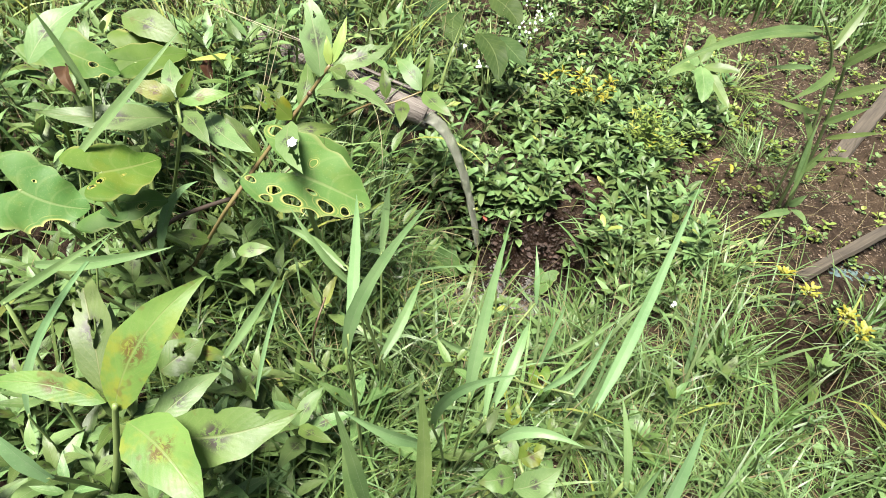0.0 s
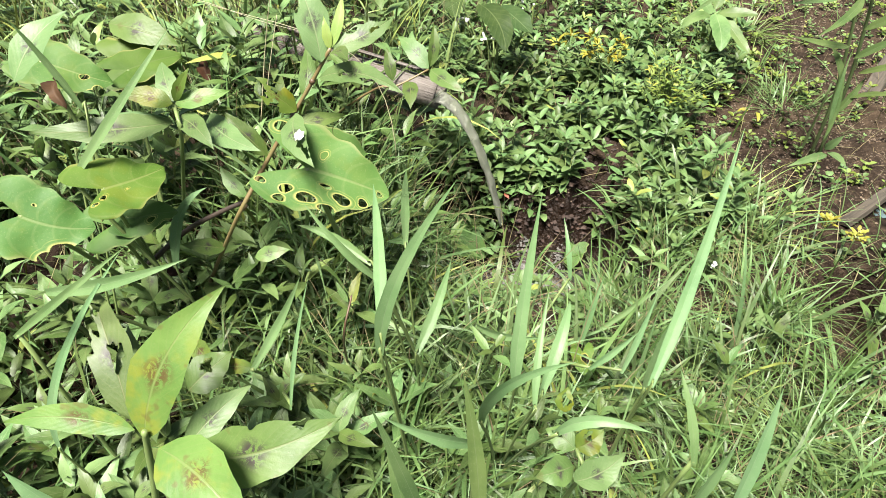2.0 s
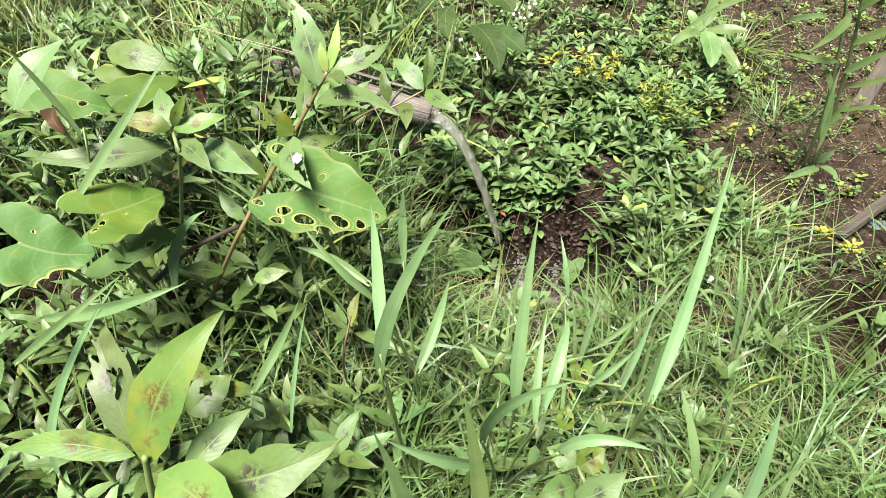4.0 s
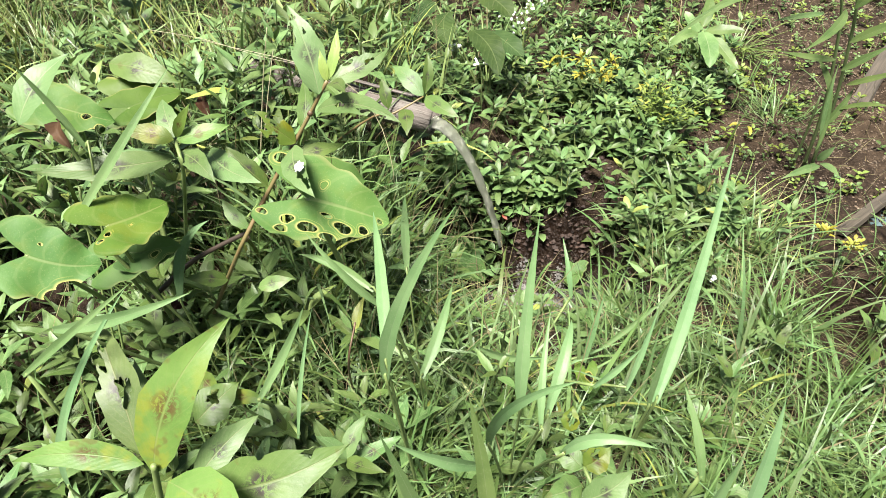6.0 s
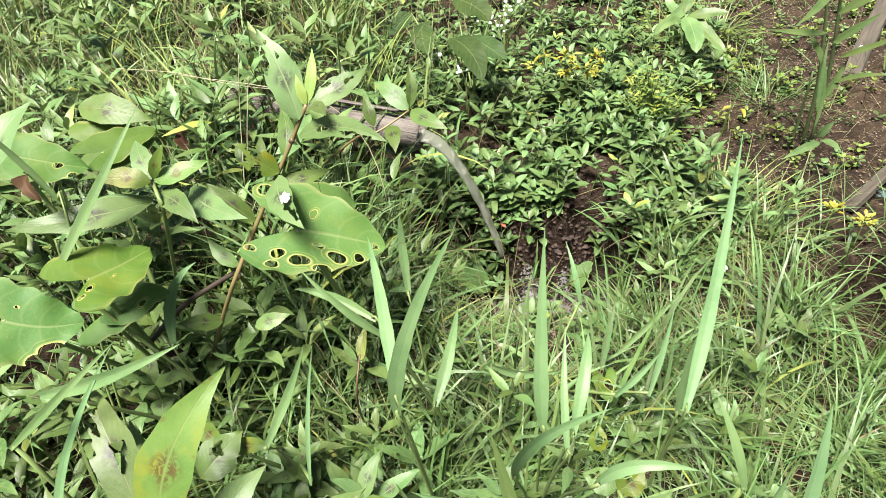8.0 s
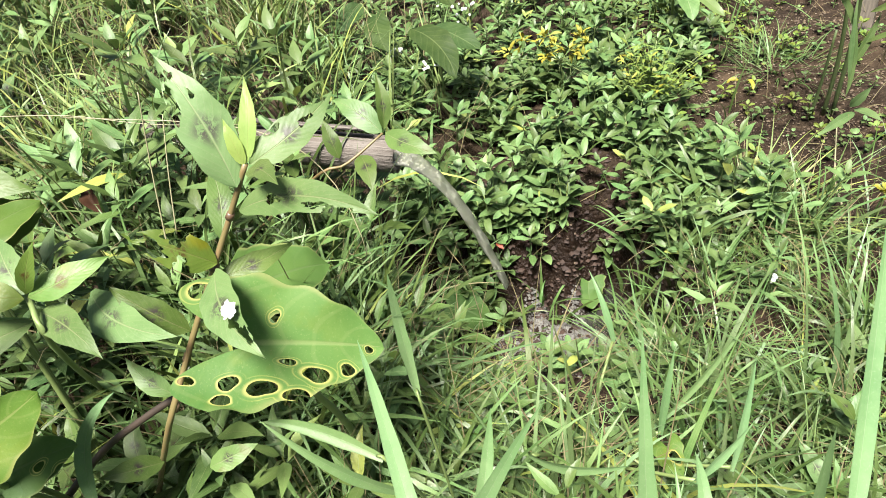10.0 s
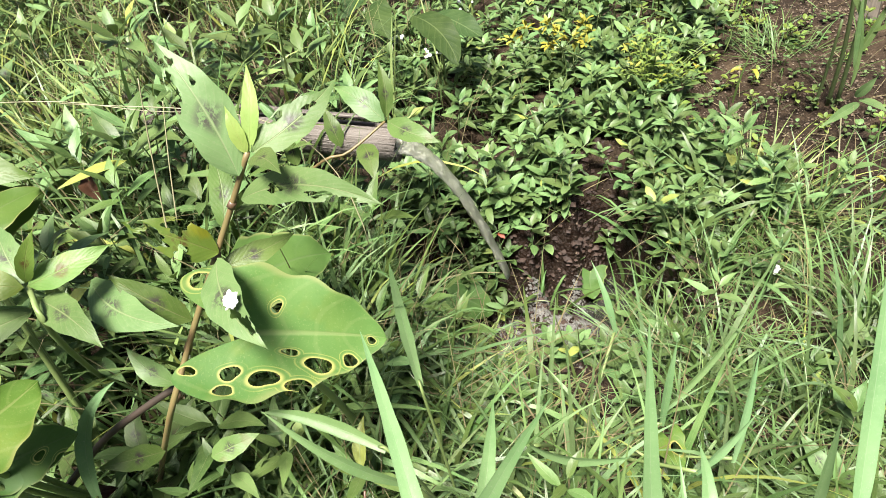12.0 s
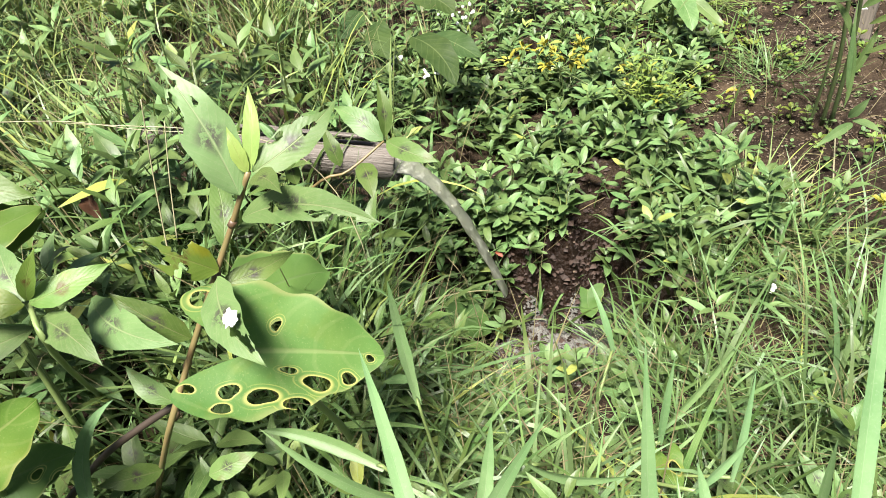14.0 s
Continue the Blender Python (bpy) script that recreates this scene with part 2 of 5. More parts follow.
def stone_material(name, a, b):
    k = Nodes(name)
    rand = k.tree.nodes.new("ShaderNodeNewGeometry").outputs["Random Per Island"]
    n = k.noise(150.0, 3.0, 0.6, k.coords("Object"))
    k.put(k.bsdf.inputs["Base Color"], k.mix(k.maths("MULTIPLY", n, 0.5), k.mix(rand, a, b), b))
    k.bsdf.inputs["Roughness"].default_value = 0.8
    return k.mat


def bamboo_material():
    """Weathered grey cane with long fibres along the local x axis."""
    k = Nodes("weathered_bamboo")
    where = k.coords("Object")
    stretch = k.node("ShaderNodeMapping", Vector=where)
    stretch.inputs["Scale"].default_value = (2.0, 75.0, 75.0)
    fibre = k.noise(3.0, 5.0, 0.7, stretch.outputs[0])
    patch = k.noise(14.0, 3.0, 0.6, where)
    tone = k.ramp(fibre, [(0.30, rgb(0.018, 0.014, 0.011)), (0.42, rgb(0.078, 0.064, 0.052)), (0.66, rgb(0.140, 0.124, 0.107))])
    tone = k.mix(k.maths("MULTIPLY", k.step(patch, 0.52, 0.75), 0.45), tone, rgb(0.075, 0.055, 0.042))
    k.put(k.bsdf.inputs["Base Color"], tone)
    k.bsdf.inputs["Roughness"].default_value = 0.72
    k.bump(fibre, 1.0, 0.005)
    return k.mat


def plank_material():
    k = Nodes("old_plank")
    where = k.coords("Object")
    stretch = k.node("ShaderNodeMapping", Vector=where)
    stretch.inputs["Scale"].default_value = (3.0, 45.0, 45.0)
    fibre = k.noise(2.5, 5.0, 0.7, stretch.outputs[0])
    k.put(k.bsdf.inputs["Base Color"], k.ramp(fibre, [(0.3, rgb(0.020, 0.016, 0.010)), (0.7, rgb(0.068, 0.055, 0.038))]))
    k.bsdf.inputs["Roughness"].default_value = 0.8
    k.bump(fibre, 0.6, 0.002)
    return k.mat


def water_material(name, tint, rough, milky):
    k = Nodes(name)
    k.bsdf.inputs["Base Color"].default_value = tint
    k.bsdf.inputs["Roughness"].default_value = rough
    k.bsdf.inputs["IOR"].default_value = 1.333
    k.bsdf.inputs["Transmission Weight"].default_value = 1.0 - milky
    where = k.coords("Object")
    k.bump(k.noise(70.0, 3.0, 0.6, where, 1.0), 0.7, 0.006)
    return k.mat


def stream_material():
    """Clear falling water broken by white, airy streaks along its way."""
    k = Nodes("falling_water")
    where = k.coords("Object")
    long = k.node("ShaderNodeMapping", Vector=where)
    long.inputs["Scale"].default_value = (1.0, 1.0, 0.25)
    streak = k.noise(110.0, 4.0, 0.65, long.outputs[0], 1.0)
    k.bsdf.inputs["Base Color"].default_value = rgb(0.40, 0.405, 0.33)
    k.put(k.bsdf.inputs["Transmission Weight"], k.maths("SUBTRACT", 0.84, k.maths("MULTIPLY", k.step(streak, 0.42, 0.75), 0.42)))
    k.bsdf.inputs["Roughness"].default_value = 0.28
    k.bsdf.inputs["IOR"].default_value = 1.25
    k.bump(streak, 0.45, 0.006)
    return k.mat


def plain_material(name, colour, rough=0.6):
    k = Nodes(name)
    n = k.noise(60.0, 3.0, 0.6, k.coords("Object"))
    k.put(k.bsdf.inputs["Base Color"], k.mix(k.maths("MULTIPLY", n, 0.35), colour, rgb(*[c * 0.7 for c in colour[:3]])))
    k.bsdf.inputs["Roughness"].default_value = rough
    return k.mat


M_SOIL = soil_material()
M_CRUMB = stone_material("crumb", rgb(0.0190, 0.0115, 0.0066), rgb(0.1000, 0.0710, 0.0440))
M_CRUMB_WET = stone_material("damp_crumb", rgb(0.0090, 0.0042, 0.0024), rgb(0.0340, 0.0180, 0.0105))
M_PEBBLE = stone_material("pebble", rgb(0.080, 0.062, 0.044), rgb(0.190, 0.158, 0.115))
M_WET = stone_material("wet_stone", rgb(0.034, 0.032, 0.027), rgb(0.125, 0.121, 0.108))
M_BAMBOO = bamboo_material()
M_PLANK = plank_material()
M_STREAM = stream_material()
M_POOL = water_material("pool_water", rgb(0.5, 0.5, 0.42), 0.05, 0.05)
M_FOAM = plain_material("foam", rgb(0.42, 0.42, 0.40), 0.35)
M_WHITE = plain_material("white_petal", rgb(0.78, 0.78, 0.74))
M_TEAL = stone_material("teal_scrap", rgb(0.013, 0.026, 0.028), rgb(0.051, 0.086, 0.086))
M_ORANGE = plain_material("orange_litter", rgb(0.129, 0.030, 0.013))


# ---- shapes ----
def build(name, verts, faces, material, parent=None, label="", uv=None, attrs=None, smooth=True):
    me = bpy.data.meshes.new(name)
    verts = np.asarray(verts, float)
    me.from_pydata(verts.tolist(), [], [list(f) for f in faces] if not isinstance(faces, np.ndarray) else faces.tolist())
    if uv is not None:
        loops = np.empty(len(me.loops), int)
        me.loops.foreach_get("vertex_index", loops)
        me.uv_layers.new(name="UVMap").data.foreach_set("uv", np.asarray(uv, np.float32)[loops].ravel())
    for key, values in (attrs or {}).items():
        me.attributes.new(key, "FLOAT", "POINT").data.foreach_set("value", np.asarray(values, np.float32))
    me.polygons.foreach_set("use_smooth", [smooth] * len(me.polygons))
    me.materials.append(material)
    me.update()
    ob = new(name, me)
    if parent is not None:
        ob.parent = parent
    if label:
        ob["label"] = label
    return ob


def width_at(kind, u):
    if kind == "lance":
        w = u ** 0.75 * (1 - u) ** 1.2
    elif kind == "ovate":
        w = u ** 0.5 * (1 - u) ** 0.62
    elif kind == "heart":
        w = (0.25 + u) ** 0.22 * np.maximum(1 - u, 0) ** 0.72
    elif kind == "round":
        w = np.sqrt(np.maximum(u * (1 - u), 0))
    else:
        w = np.minimum(1, 0.40 + u * 1.5) * np.maximum(1 - u ** 1.9, 0)
    return w / w.max()


def leaf_shape(length, width, kind="lance", nu=10, nv=6, fold=0.12, arch=0.1, ripple=0.04, holes=(), seed=0, lobe=0.42):
    """A leaf on the x axis with its upper side to +z: points, faces, uv, and how near a point is to a hole."""
    r = np.random.default_rng(seed)
    u = np.linspace(0, 1, nu + 1)
    v = np.linspace(-1, 1, nv + 1)
    uu, vv = np.meshgrid(u, v, indexing="ij")
    w = width_at(kind, np.clip(uu, 0.001, 0.999)) * width / 2
    if kind != "blade":
        w = w * (1 + 0.05 * np.sin(uu * 23 + r.uniform(0, 6)) * np.abs(vv))
    lobe = lobe * length if kind == "heart" else 0.0
    va = np.abs(vv)
    round_lobe = np.where(va < 0.68, np.sin(np.minimum(va / 0.68, 1) * math.pi / 2), 1 - 0.5 * (np.maximum(va - 0.68, 0) / 0.32) ** 2)
    x = uu * length - lobe * (1 - uu) ** 2.2 * round_lobe
    bend = r.uniform(-0.09, 0.09) * length * (0.25 if kind == "blade" else 1.0)
    y = vv * w + bend * 4 * uu * (1 - uu)
    a = r.uniform(0, 6.28, 3)
    z = arch * length * 4 * uu * (1 - uu) + fold * np.abs(vv) * w
    z = z + ripple * width * (np.sin(uu * 9 + a[0]) * vv + 0.6 * np.sin(uu * 17 + a[1]) * np.abs(vv) + 0.5 * np.sin(uu * 5 + a[2]) * vv ** 2)
    pts = np.stack([x, y, z], -1).reshape(-1, 3)
    idx = np.arange((nu + 1) * (nv + 1)).reshape(nu + 1, nv + 1)
    faces = np.stack([idx[:-1, :-1], idx[1:, :-1], idx[1:, 1:], idx[:-1, 1:]], -1).reshape(-1, 4)
    uv = np.stack([uu, vv * 0.5 + 0.5], -1).reshape(-1, 2)
    halo = np.zeros(len(pts))
    if len(holes):
        gap = np.full(len(pts), 9.0)
        mid = np.zeros((len(pts), 2))
        for j, (hu, hv, ru, rv) in enumerate(holes):
            du, dv = (pts[:, 0] / length - hu) / ru, (pts[:, 1] * 2 / width - hv) / rv
            ang = np.arctan2(dv, du)
            torn = 0.07 if kind == "heart" else 0.30
            here = np.hypot(du, dv) / (1 + 0.16 * np.sin(2 * ang + j) + torn * np.sin(3 * ang + 2 * j) + 0.6 * torn * np.sin(7 * ang + 5 * j) * (kind != "heart"))
            mid[here < gap] = (hu * length, hv * width / 2)
            gap = np.minimum(gap, here)
        halo = np.clip(1.75 - gap, 0, 0.75) / 0.75
        faces = faces[gap[faces].max(1) > 1.0]
        rim = gap < 1.0
        pts[rim, :2] = mid[rim] + (pts[rim, :2] - mid[rim]) / np.maximum(gap[rim], 0.3)[:, None]
    return pts, faces, uv, halo


def turn_to(axis, face):
    """The rotation that lays x along axis and z as near to face as can be."""
    ax = Vector(axis).normalized()
    side = Vector(face).cross(ax)
    if side.length < 1e-4:
        side = Vector((1, 0, 0)).cross(ax)
    side.normalize()
    up = ax.cross(side)
    return np.array([ax, side, up]).T


FACE = (0.0, -0.55, 0.83)
seeds = iter(range(1, 100000))


def add_leaf(parent, base, tip, width, material, kind="lance", face=FACE, arch=0.08, fold=0.12, ripple=0.03, holes=(), nu=12, nv=6, name="leaf", label="", lobe=0.42):
    """A leaf from base to tip, in the place's metres, as a part of the plant."""
    b, t = np.array(base, float), np.array(tip, float)
    if holes:
        nu, nv = max(nu, 60), max(nv, 34)
        if kind == "lance":
            holes = [(hu, hv, ru * 1.4, rv * 1.5) for hu, hv, ru, rv in holes]
    pts, faces, uv, halo = leaf_shape(float(np.linalg.norm(t - b)), width, kind, nu, nv, fold, arch, ripple, holes, next(seeds), lobe)
    pts = pts @ turn_to(t - b, face).T + b - np.array(parent.location)
    return build(name, pts, faces, material, parent, label, uv, {"halo": halo})


def tube(path, r0, r1, sides=7):
    """A tapering tube along a line of points."""
    p = np.array(path, float)
    n = len(p)
    tan = np.gradient(p, axis=0)
    tan /= np.linalg.norm(tan, axis=1)[:, None] + 1e-9
    ref = np.array([0.31, 0.17, 0.93]) if abs(tan[0] @ np.array([0.31, 0.17, 0.93])) < 0.9 else np.array([1.0, 0.1, 0.0])
    verts = []
    for i in range(n):
        s = np.cross(tan[i], ref)
        s /= np.linalg.norm(s) + 1e-9
        q = np.cross(s, tan[i])
        r = r0 + (r1 - r0) * i / (n - 1)
        for j in range(sides):
            a = 2 * math.pi * j / sides
            verts.append(p[i] + r * (math.cos(a) * s + math.sin(a) * q))
    faces = [(i * sides + j, i * sides + (j + 1) % sides, (i + 1) * sides + (j + 1) % sides, (i + 1) * sides + j) for i in range(n - 1) for j in range(sides)]
    faces += [tuple(range(sides))[::-1], tuple(range((n - 1) * sides, n * sides))]
    return np.array(verts), faces


def smooth_line(points, n=12):
    """A soft curve through a few points."""
    p = np.array(points, float)
    q = np.linspace(0, len(p) - 1, n)
    ext = np.vstack([2 * p[0] - p[1], p, 2 * p[-1] - p[-2]])
    out = []
    for a in q:
        i = min(int(a), len(p) - 2)
        f = a - i
        p0, p1, p2, p3 = ext[i:i + 4]
        out.append(0.5 * (2 * p1 + (p2 - p0) * f + (2 * p0 - 5 * p1 + 4 * p2 - p3) * f ** 2 + (3 * p1 - p0 - 3 * p2 + p3) * f ** 3))
    return np.array(out)


def add_stem(parent, points, r0, r1, material, name="stem", n=14, sides=7, label=""):
    v, f = tube(smooth_line(points, n), r0, r1, sides)
    return build(name, v - np.array(parent.location), f, material, parent, label)


def plant(name, place, label, category, group="", kind=""):
    ob = new(name)
    ob.location = place
    ob.empty_display_size = 0.05
    return tagged(ob, label, category, group, kind)


# ---- ground ----
def soft(a, b, x):
    t = np.clip((x - a) / (b - a), 0, 1)
    return t * t * (3 - 2 * t)


def face_line(x):
    """How far back the soil face behind the hollow stands; a notch lies open beside the weeds."""
    return 1.60 - 0.25 * np.clip(x - 0.1, 0, 0.2) + 0.09 * soft(0.29, 0.34, x) * soft(0.48, 0.42, x) + 0.015 * np.sin(x * 61)


def ditch(x, y):
    """1 at the floor of the hollow under the spout: a slope in front, a steep soil face behind."""
    wob = 0.03 * np.sin(x * 23 + 1) + 0.015 * np.sin(x * 51)
    return soft(1.10, 1.38, y + wob) * soft(0.10, -0.07, y - face_line(x) + 0.03 * np.sin(x * 37 + 9 * y)) * soft(-0.20, -0.05, x + 0.3 * wob) * soft(0.52, 0.43, x + 0.1 * (y - 1.5))


def ground_height(x, y):
    """Level garden soil, a low bank on the weedy side, and the hollow under the spout."""
    x, y = np.asarray(x, float), np.asarray(y, float)
    h = 0.018 * np.sin(x * 3.1 + 1.3 * y) + 0.014 * np.sin(x * 7.7 - y * 5.1 + 1) + 0.008 * np.sin(x * 17 + y * 13)
    bank = 0.30 * soft(0.10, -0.42, x) * soft(0.75, 1.25, y)
    far = np.clip(np.hypot(x, y) - 5, 0, 60) * 0.02
    side = soft(1.0, 0.5, np.hypot((x - 1.02) / 0.21, (y - 1.22) / 0.13))
    mound = 0.05 * np.exp(-((x - 0.46) ** 2 + (y - 1.82) ** 2) / 0.006)
    bump = 0.17 * np.exp(-((x + 0.55) ** 2 / 0.02 + (y - 1.70) ** 2 / 0.03))
    shelf = soft(0.02, 0.10, x) * soft(0.34, 0.26, x) * soft(1.57, 1.49, y - 0.2 * (0.2 - x))
    return h + bank + bump + far - (0.30 - 0.07 * shelf) * ditch(x, y) - 0.30 * side + mound


def ground_sheet():
    dense_x, dense_y = np.arange(-2.6, 2.61, 0.02), np.arange(0.2, 4.41, 0.02)
    out = np.geomspace(0.04, 120, 30)
    xs = np.concatenate([-2.6 - out[::-1], dense_x, 2.6 + out])
    ys = np.concatenate([0.2 - out[::-1], dense_y, 4.4 + out])
    gx, gy = np.meshgrid(xs, ys, indexing="ij")
    gz = ground_height(gx, gy)
    jit = rng.normal(0, 0.0035, gz.shape) * (np.abs(gx) < 2.6)
    pts = np.stack([gx, gy, gz + jit], -1).reshape(-1, 3)
    idx = np.arange(len(xs) * len(ys)).reshape(len(xs), len(ys))
    faces = np.stack([idx[:-1, :-1], idx[1:, :-1], idx[1:, 1:], idx[:-1, 1:]], -1).reshape(-1, 4)
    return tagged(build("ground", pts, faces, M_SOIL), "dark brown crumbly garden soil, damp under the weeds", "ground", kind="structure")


ground_sheet()


def on_ground(x, y, lift=0.0):
    return (x, y, float(ground_height(x, y)) + lift)


def chips(name, label, xy, size, material, flat=0.6):
    """Many small uneven stones or crumbs, joined."""
    base = np.array([(1, 0, 0), (-1, 0, 0), (0, 1, 0), (0, -1, 0), (0, 0, 1), (0, 0, -1)], float)
    tri = np.array([(0, 2, 4), (2, 1, 4), (1, 3, 4), (3, 0, 4), (2, 0, 5), (1, 2, 5), (3, 1, 5), (0, 3, 5)])
    m = len(xy)
    s = rng.uniform(size[0], size[1], m) * rng.uniform(0.6, 1.4, m)
    v = base[None] * (1 + rng.uniform(-0.35, 0.35, (m, 6, 3)))
    a = rng.uniform(0, 6.28, m)
    rot = np.zeros((m, 3, 3))
    rot[:, 0, 0], rot[:, 0, 1], rot[:, 1, 0], rot[:, 1, 1], rot[:, 2, 2] = np.cos(a), -np.sin(a), np.sin(a), np.cos(a), flat
    v = np.einsum("mij,mkj->mki", rot, v) * s[:, None, None]
    v += np.stack([xy[:, 0], xy[:, 1], ground_height(xy[:, 0], xy[:, 1]) + s * 0.15], -1)[:, None]
    f = (tri[None] + 6 * np.arange(m)[:, None, None]).reshape(-1, 3)
    return tagged(build(name, v.reshape(-1, 3), f, material, smooth=False), label, "soil", kind="stuff")


def spread(n, x0, x1, y0, y1, keep=None):
    """Random places in a rectangle; keep gives the chance of each."""
    xy = np.stack([rng.uniform(x0, x1, n), rng.uniform(y0, y1, n)], -1)
    if keep is not None:
        xy = xy[rng.uniform(0, 1, n) < keep(xy[:, 0], xy[:, 1])]
    return xy


def bare(x, y):
    """1 where the soil lies open."""
    x, y = np.asarray(x, float), np.asarray(y, float)
    wob = 0.12 * np.sin(x * 9 + y * 4) + 0.1 * np.sin(y * 13 - x * 5)
    a = soft(1.15, 0.85, np.hypot((x - 0.98) / 0.33, (y - 1.86) / 0.24) + wob)
    b = soft(1.15, 0.85, np.hypot((x - 1.45) / 0.38, (y - 2.05) / 0.55) + wob)
    c = soft(1.15, 0.8, np.hypot((x - 1.45) / 0.5, (y - 3.0) / 0.5) + wob)
    d = soft(1.1, 0.8, np.hypot((x - 1.0) / 0.17, (y - 1.21) / 0.09) + wob)
    e = soft(1.1, 0.85, np.hypot((x - 0.20 - 0.30 * (y - 1.45)) / 0.18, (y - 1.45) / 0.24) + 0.5 * wob)
    return np.clip(a + b + c + d + 0.2 * e, 0, 1)


chips("soil_crumbs", "dark brown crumbs of loose soil", spread(42000, 0.0, 2.2, 0.9, 3.8, lambda x, y: 0.1 + bare(x, y)), (0.0012, 0.0046), M_CRUMB)
chips("soil_crumbs", "damp dark crumbs on the soil face by the water", spread(5200, -0.1, 0.6, 1.2, 1.9, lambda x, y: 0.25 + 0.75 * soft(0.05, 0.3, ditch(x, y))), (0.003, 0.010), M_CRUMB_WET)
chips("gravel", "small pale pebbles scattered on the soil", spread(4200, 0.5, 2.2, 1.0, 3.8, bare), (0.0012, 0.0036), M_PEBBLE)


# ---- grass and low cover, uncountable ----
def blades(name, label, xy, height, width, lean, material, curl=0.5, category="grass", base=None, levels=7, az=None, tilt=0.0):
    """Many narrow bent blades, joined."""
    m = len(xy)
    h = rng.uniform(*height, m)
    w = rng.uniform(*width, m)
    az = rng.uniform(0, 6.283, m) if az is None else az
    theta0 = np.minimum(np.abs(rng.normal(0, lean, m)) + 0.04 + tilt, 1.42)
    kappa = rng.uniform(0.1, 1.0, m) * curl * 1.7
    s = np.linspace(0, 1, levels)
    theta = np.minimum(theta0[:, None] + kappa[:, None] * (s[:-1] + 0.5 / (levels - 1)) ** 1.4, 2.4)
    step = h[:, None] / (levels - 1)
    zero = np.zeros((m, 1))
    out = np.hstack([zero, np.cumsum(np.sin(theta) * step, 1)])
    up = np.hstack([zero, np.cumsum(np.cos(theta) * step, 1)])
    cx, cy = np.cos(az)[:, None], np.sin(az)[:, None]
    g = ground_height(xy[:, 0], xy[:, 1]) if base is None else base
    mid = np.stack([xy[:, 0:1] + cx * out, xy[:, 1:2] + cy * out, g[:, None] + up - 0.005], -1)
    tw = az + rng.normal(0, 0.45, m) + math.pi / 2
    prof = (np.minimum(1, 0.55 + s * 1.6) * (1 - s ** 1.8))[None, :, None] * 0.5 * w[:, None, None] + 0.0002
    sd = np.stack([np.cos(tw), np.sin(tw), rng.normal(0, 0.25, m)], -1)[:, None] * prof
    v = np.stack([mid - sd, mid + sd], 2).reshape(-1, 3)
    k = np.arange(levels - 1) * 2
    quad = np.stack([k, k + 1, k + 3, k + 2], -1)
    f = (quad[None] + (levels * 2) * np.arange(m)[:, None, None]).reshape(-1, 4)
    uv = np.stack([np.tile(np.repeat(s, 2), m), np.tile([0.0, 1.0], m * levels)], -1)
    return tagged(build(name, v, f, material, uv=uv), label, category, kind="stuff")


def tufted(centres, low, high, radius):
    """Places of blades that fan out of tufts, and the way each one leans."""
    n = rng.integers(low, high, len(centres))
    c = np.repeat(centres, n, axis=0)
    a = rng.uniform(0, 6.283, len(c))
    r = np.abs(rng.normal(0, radius, len(c)))
    return c + np.stack([np.cos(a), np.sin(a)], -1) * r[:, None], a + rng.normal(0, 0.5, len(c))


def gaps(x, y):
    """1 in the dark holes between the weeds beside the water."""
    out = soft(0.05, 0.3, ditch(x, y)) * soft(1.38, 1.5, y)
    for cx, cy, rx, ry in ((-0.075, 1.50, 0.08, 0.10), (0.42, 1.45, 0.06, 0.06), (0.30, 2.05, 0.05, 0.05), (0.52, 2.30, 0.05, 0.05), (0.12, 2.02, 0.05, 0.04)):
        out = np.maximum(out, soft(1.1, 0.7, np.hypot((x - cx) / rx, (y - cy) / ry)))
    return out


def border(x, y):
    """Fades the growth of the bed out unevenly towards its edges."""
    wob = 0.10 * np.sin(x * 5 + 1) + 0.07 * np.sin(x * 11) + 0.08 * np.sin(y * 6)
    return soft(0.12, 0.62, y + wob) * soft(2.4, 1.75, x + wob) * soft(-3.2, -1.9, x + 2 * wob) * soft(5.0, 3.4, y + 2 * wob)


def lawn_here(x, y):
    k = soft(-0.62, -0.25, x) * soft(1.64, 1.36, y + 0.13 * (x - 0.5)) * (1 - 0.93 * bare(x, y))
    clump = soft(-0.9, 0.7, np.sin(x * 21 + 2.2 * np.sin(y * 15)) + np.sin(y * 24 + 2 * np.sin(x * 13)))
    damp = soft(1.0, 0.65, np.hypot((x - 1.05) / 0.20, (y - 1.16) / 0.19))
    return k * (0.16 + 0.84 * clump) * (1 - 0.25 * soft(0.5, 0.9, x)) * (1 - 0.85 * damp) * border(x, y)


def sight(x, y):
    """0 in the strip kept low in front of the spout and over the hollow."""
    a = soft(1.0, 0.6, np.hypot((x + 0.20) / 0.30, (y - 1.47 + 0.4 * (x + 0.1)) / 0.13))
    b = soft(1.1, 0.8, np.hypot((x - 0.14 - 0.30 * (y - 1.3)) / 0.25, (y - 1.30) / 0.36))
    return 1 - np.maximum(a, b)


def grit(x, y):
    """1 on the wet grit where the water lands."""
    return soft(1.15, 0.75, np.hypot((x - 0.24) / 0.16, (y - 1.44) / 0.16))


def clearing(x, y):
    """1 where grass, not broad leaves, fills the foot of the bank."""
    return soft(-0.62, -0.42, x) * soft(0.25, 0.08, x) * soft(0.55, 0.75, y) * soft(1.5, 1.3, y)


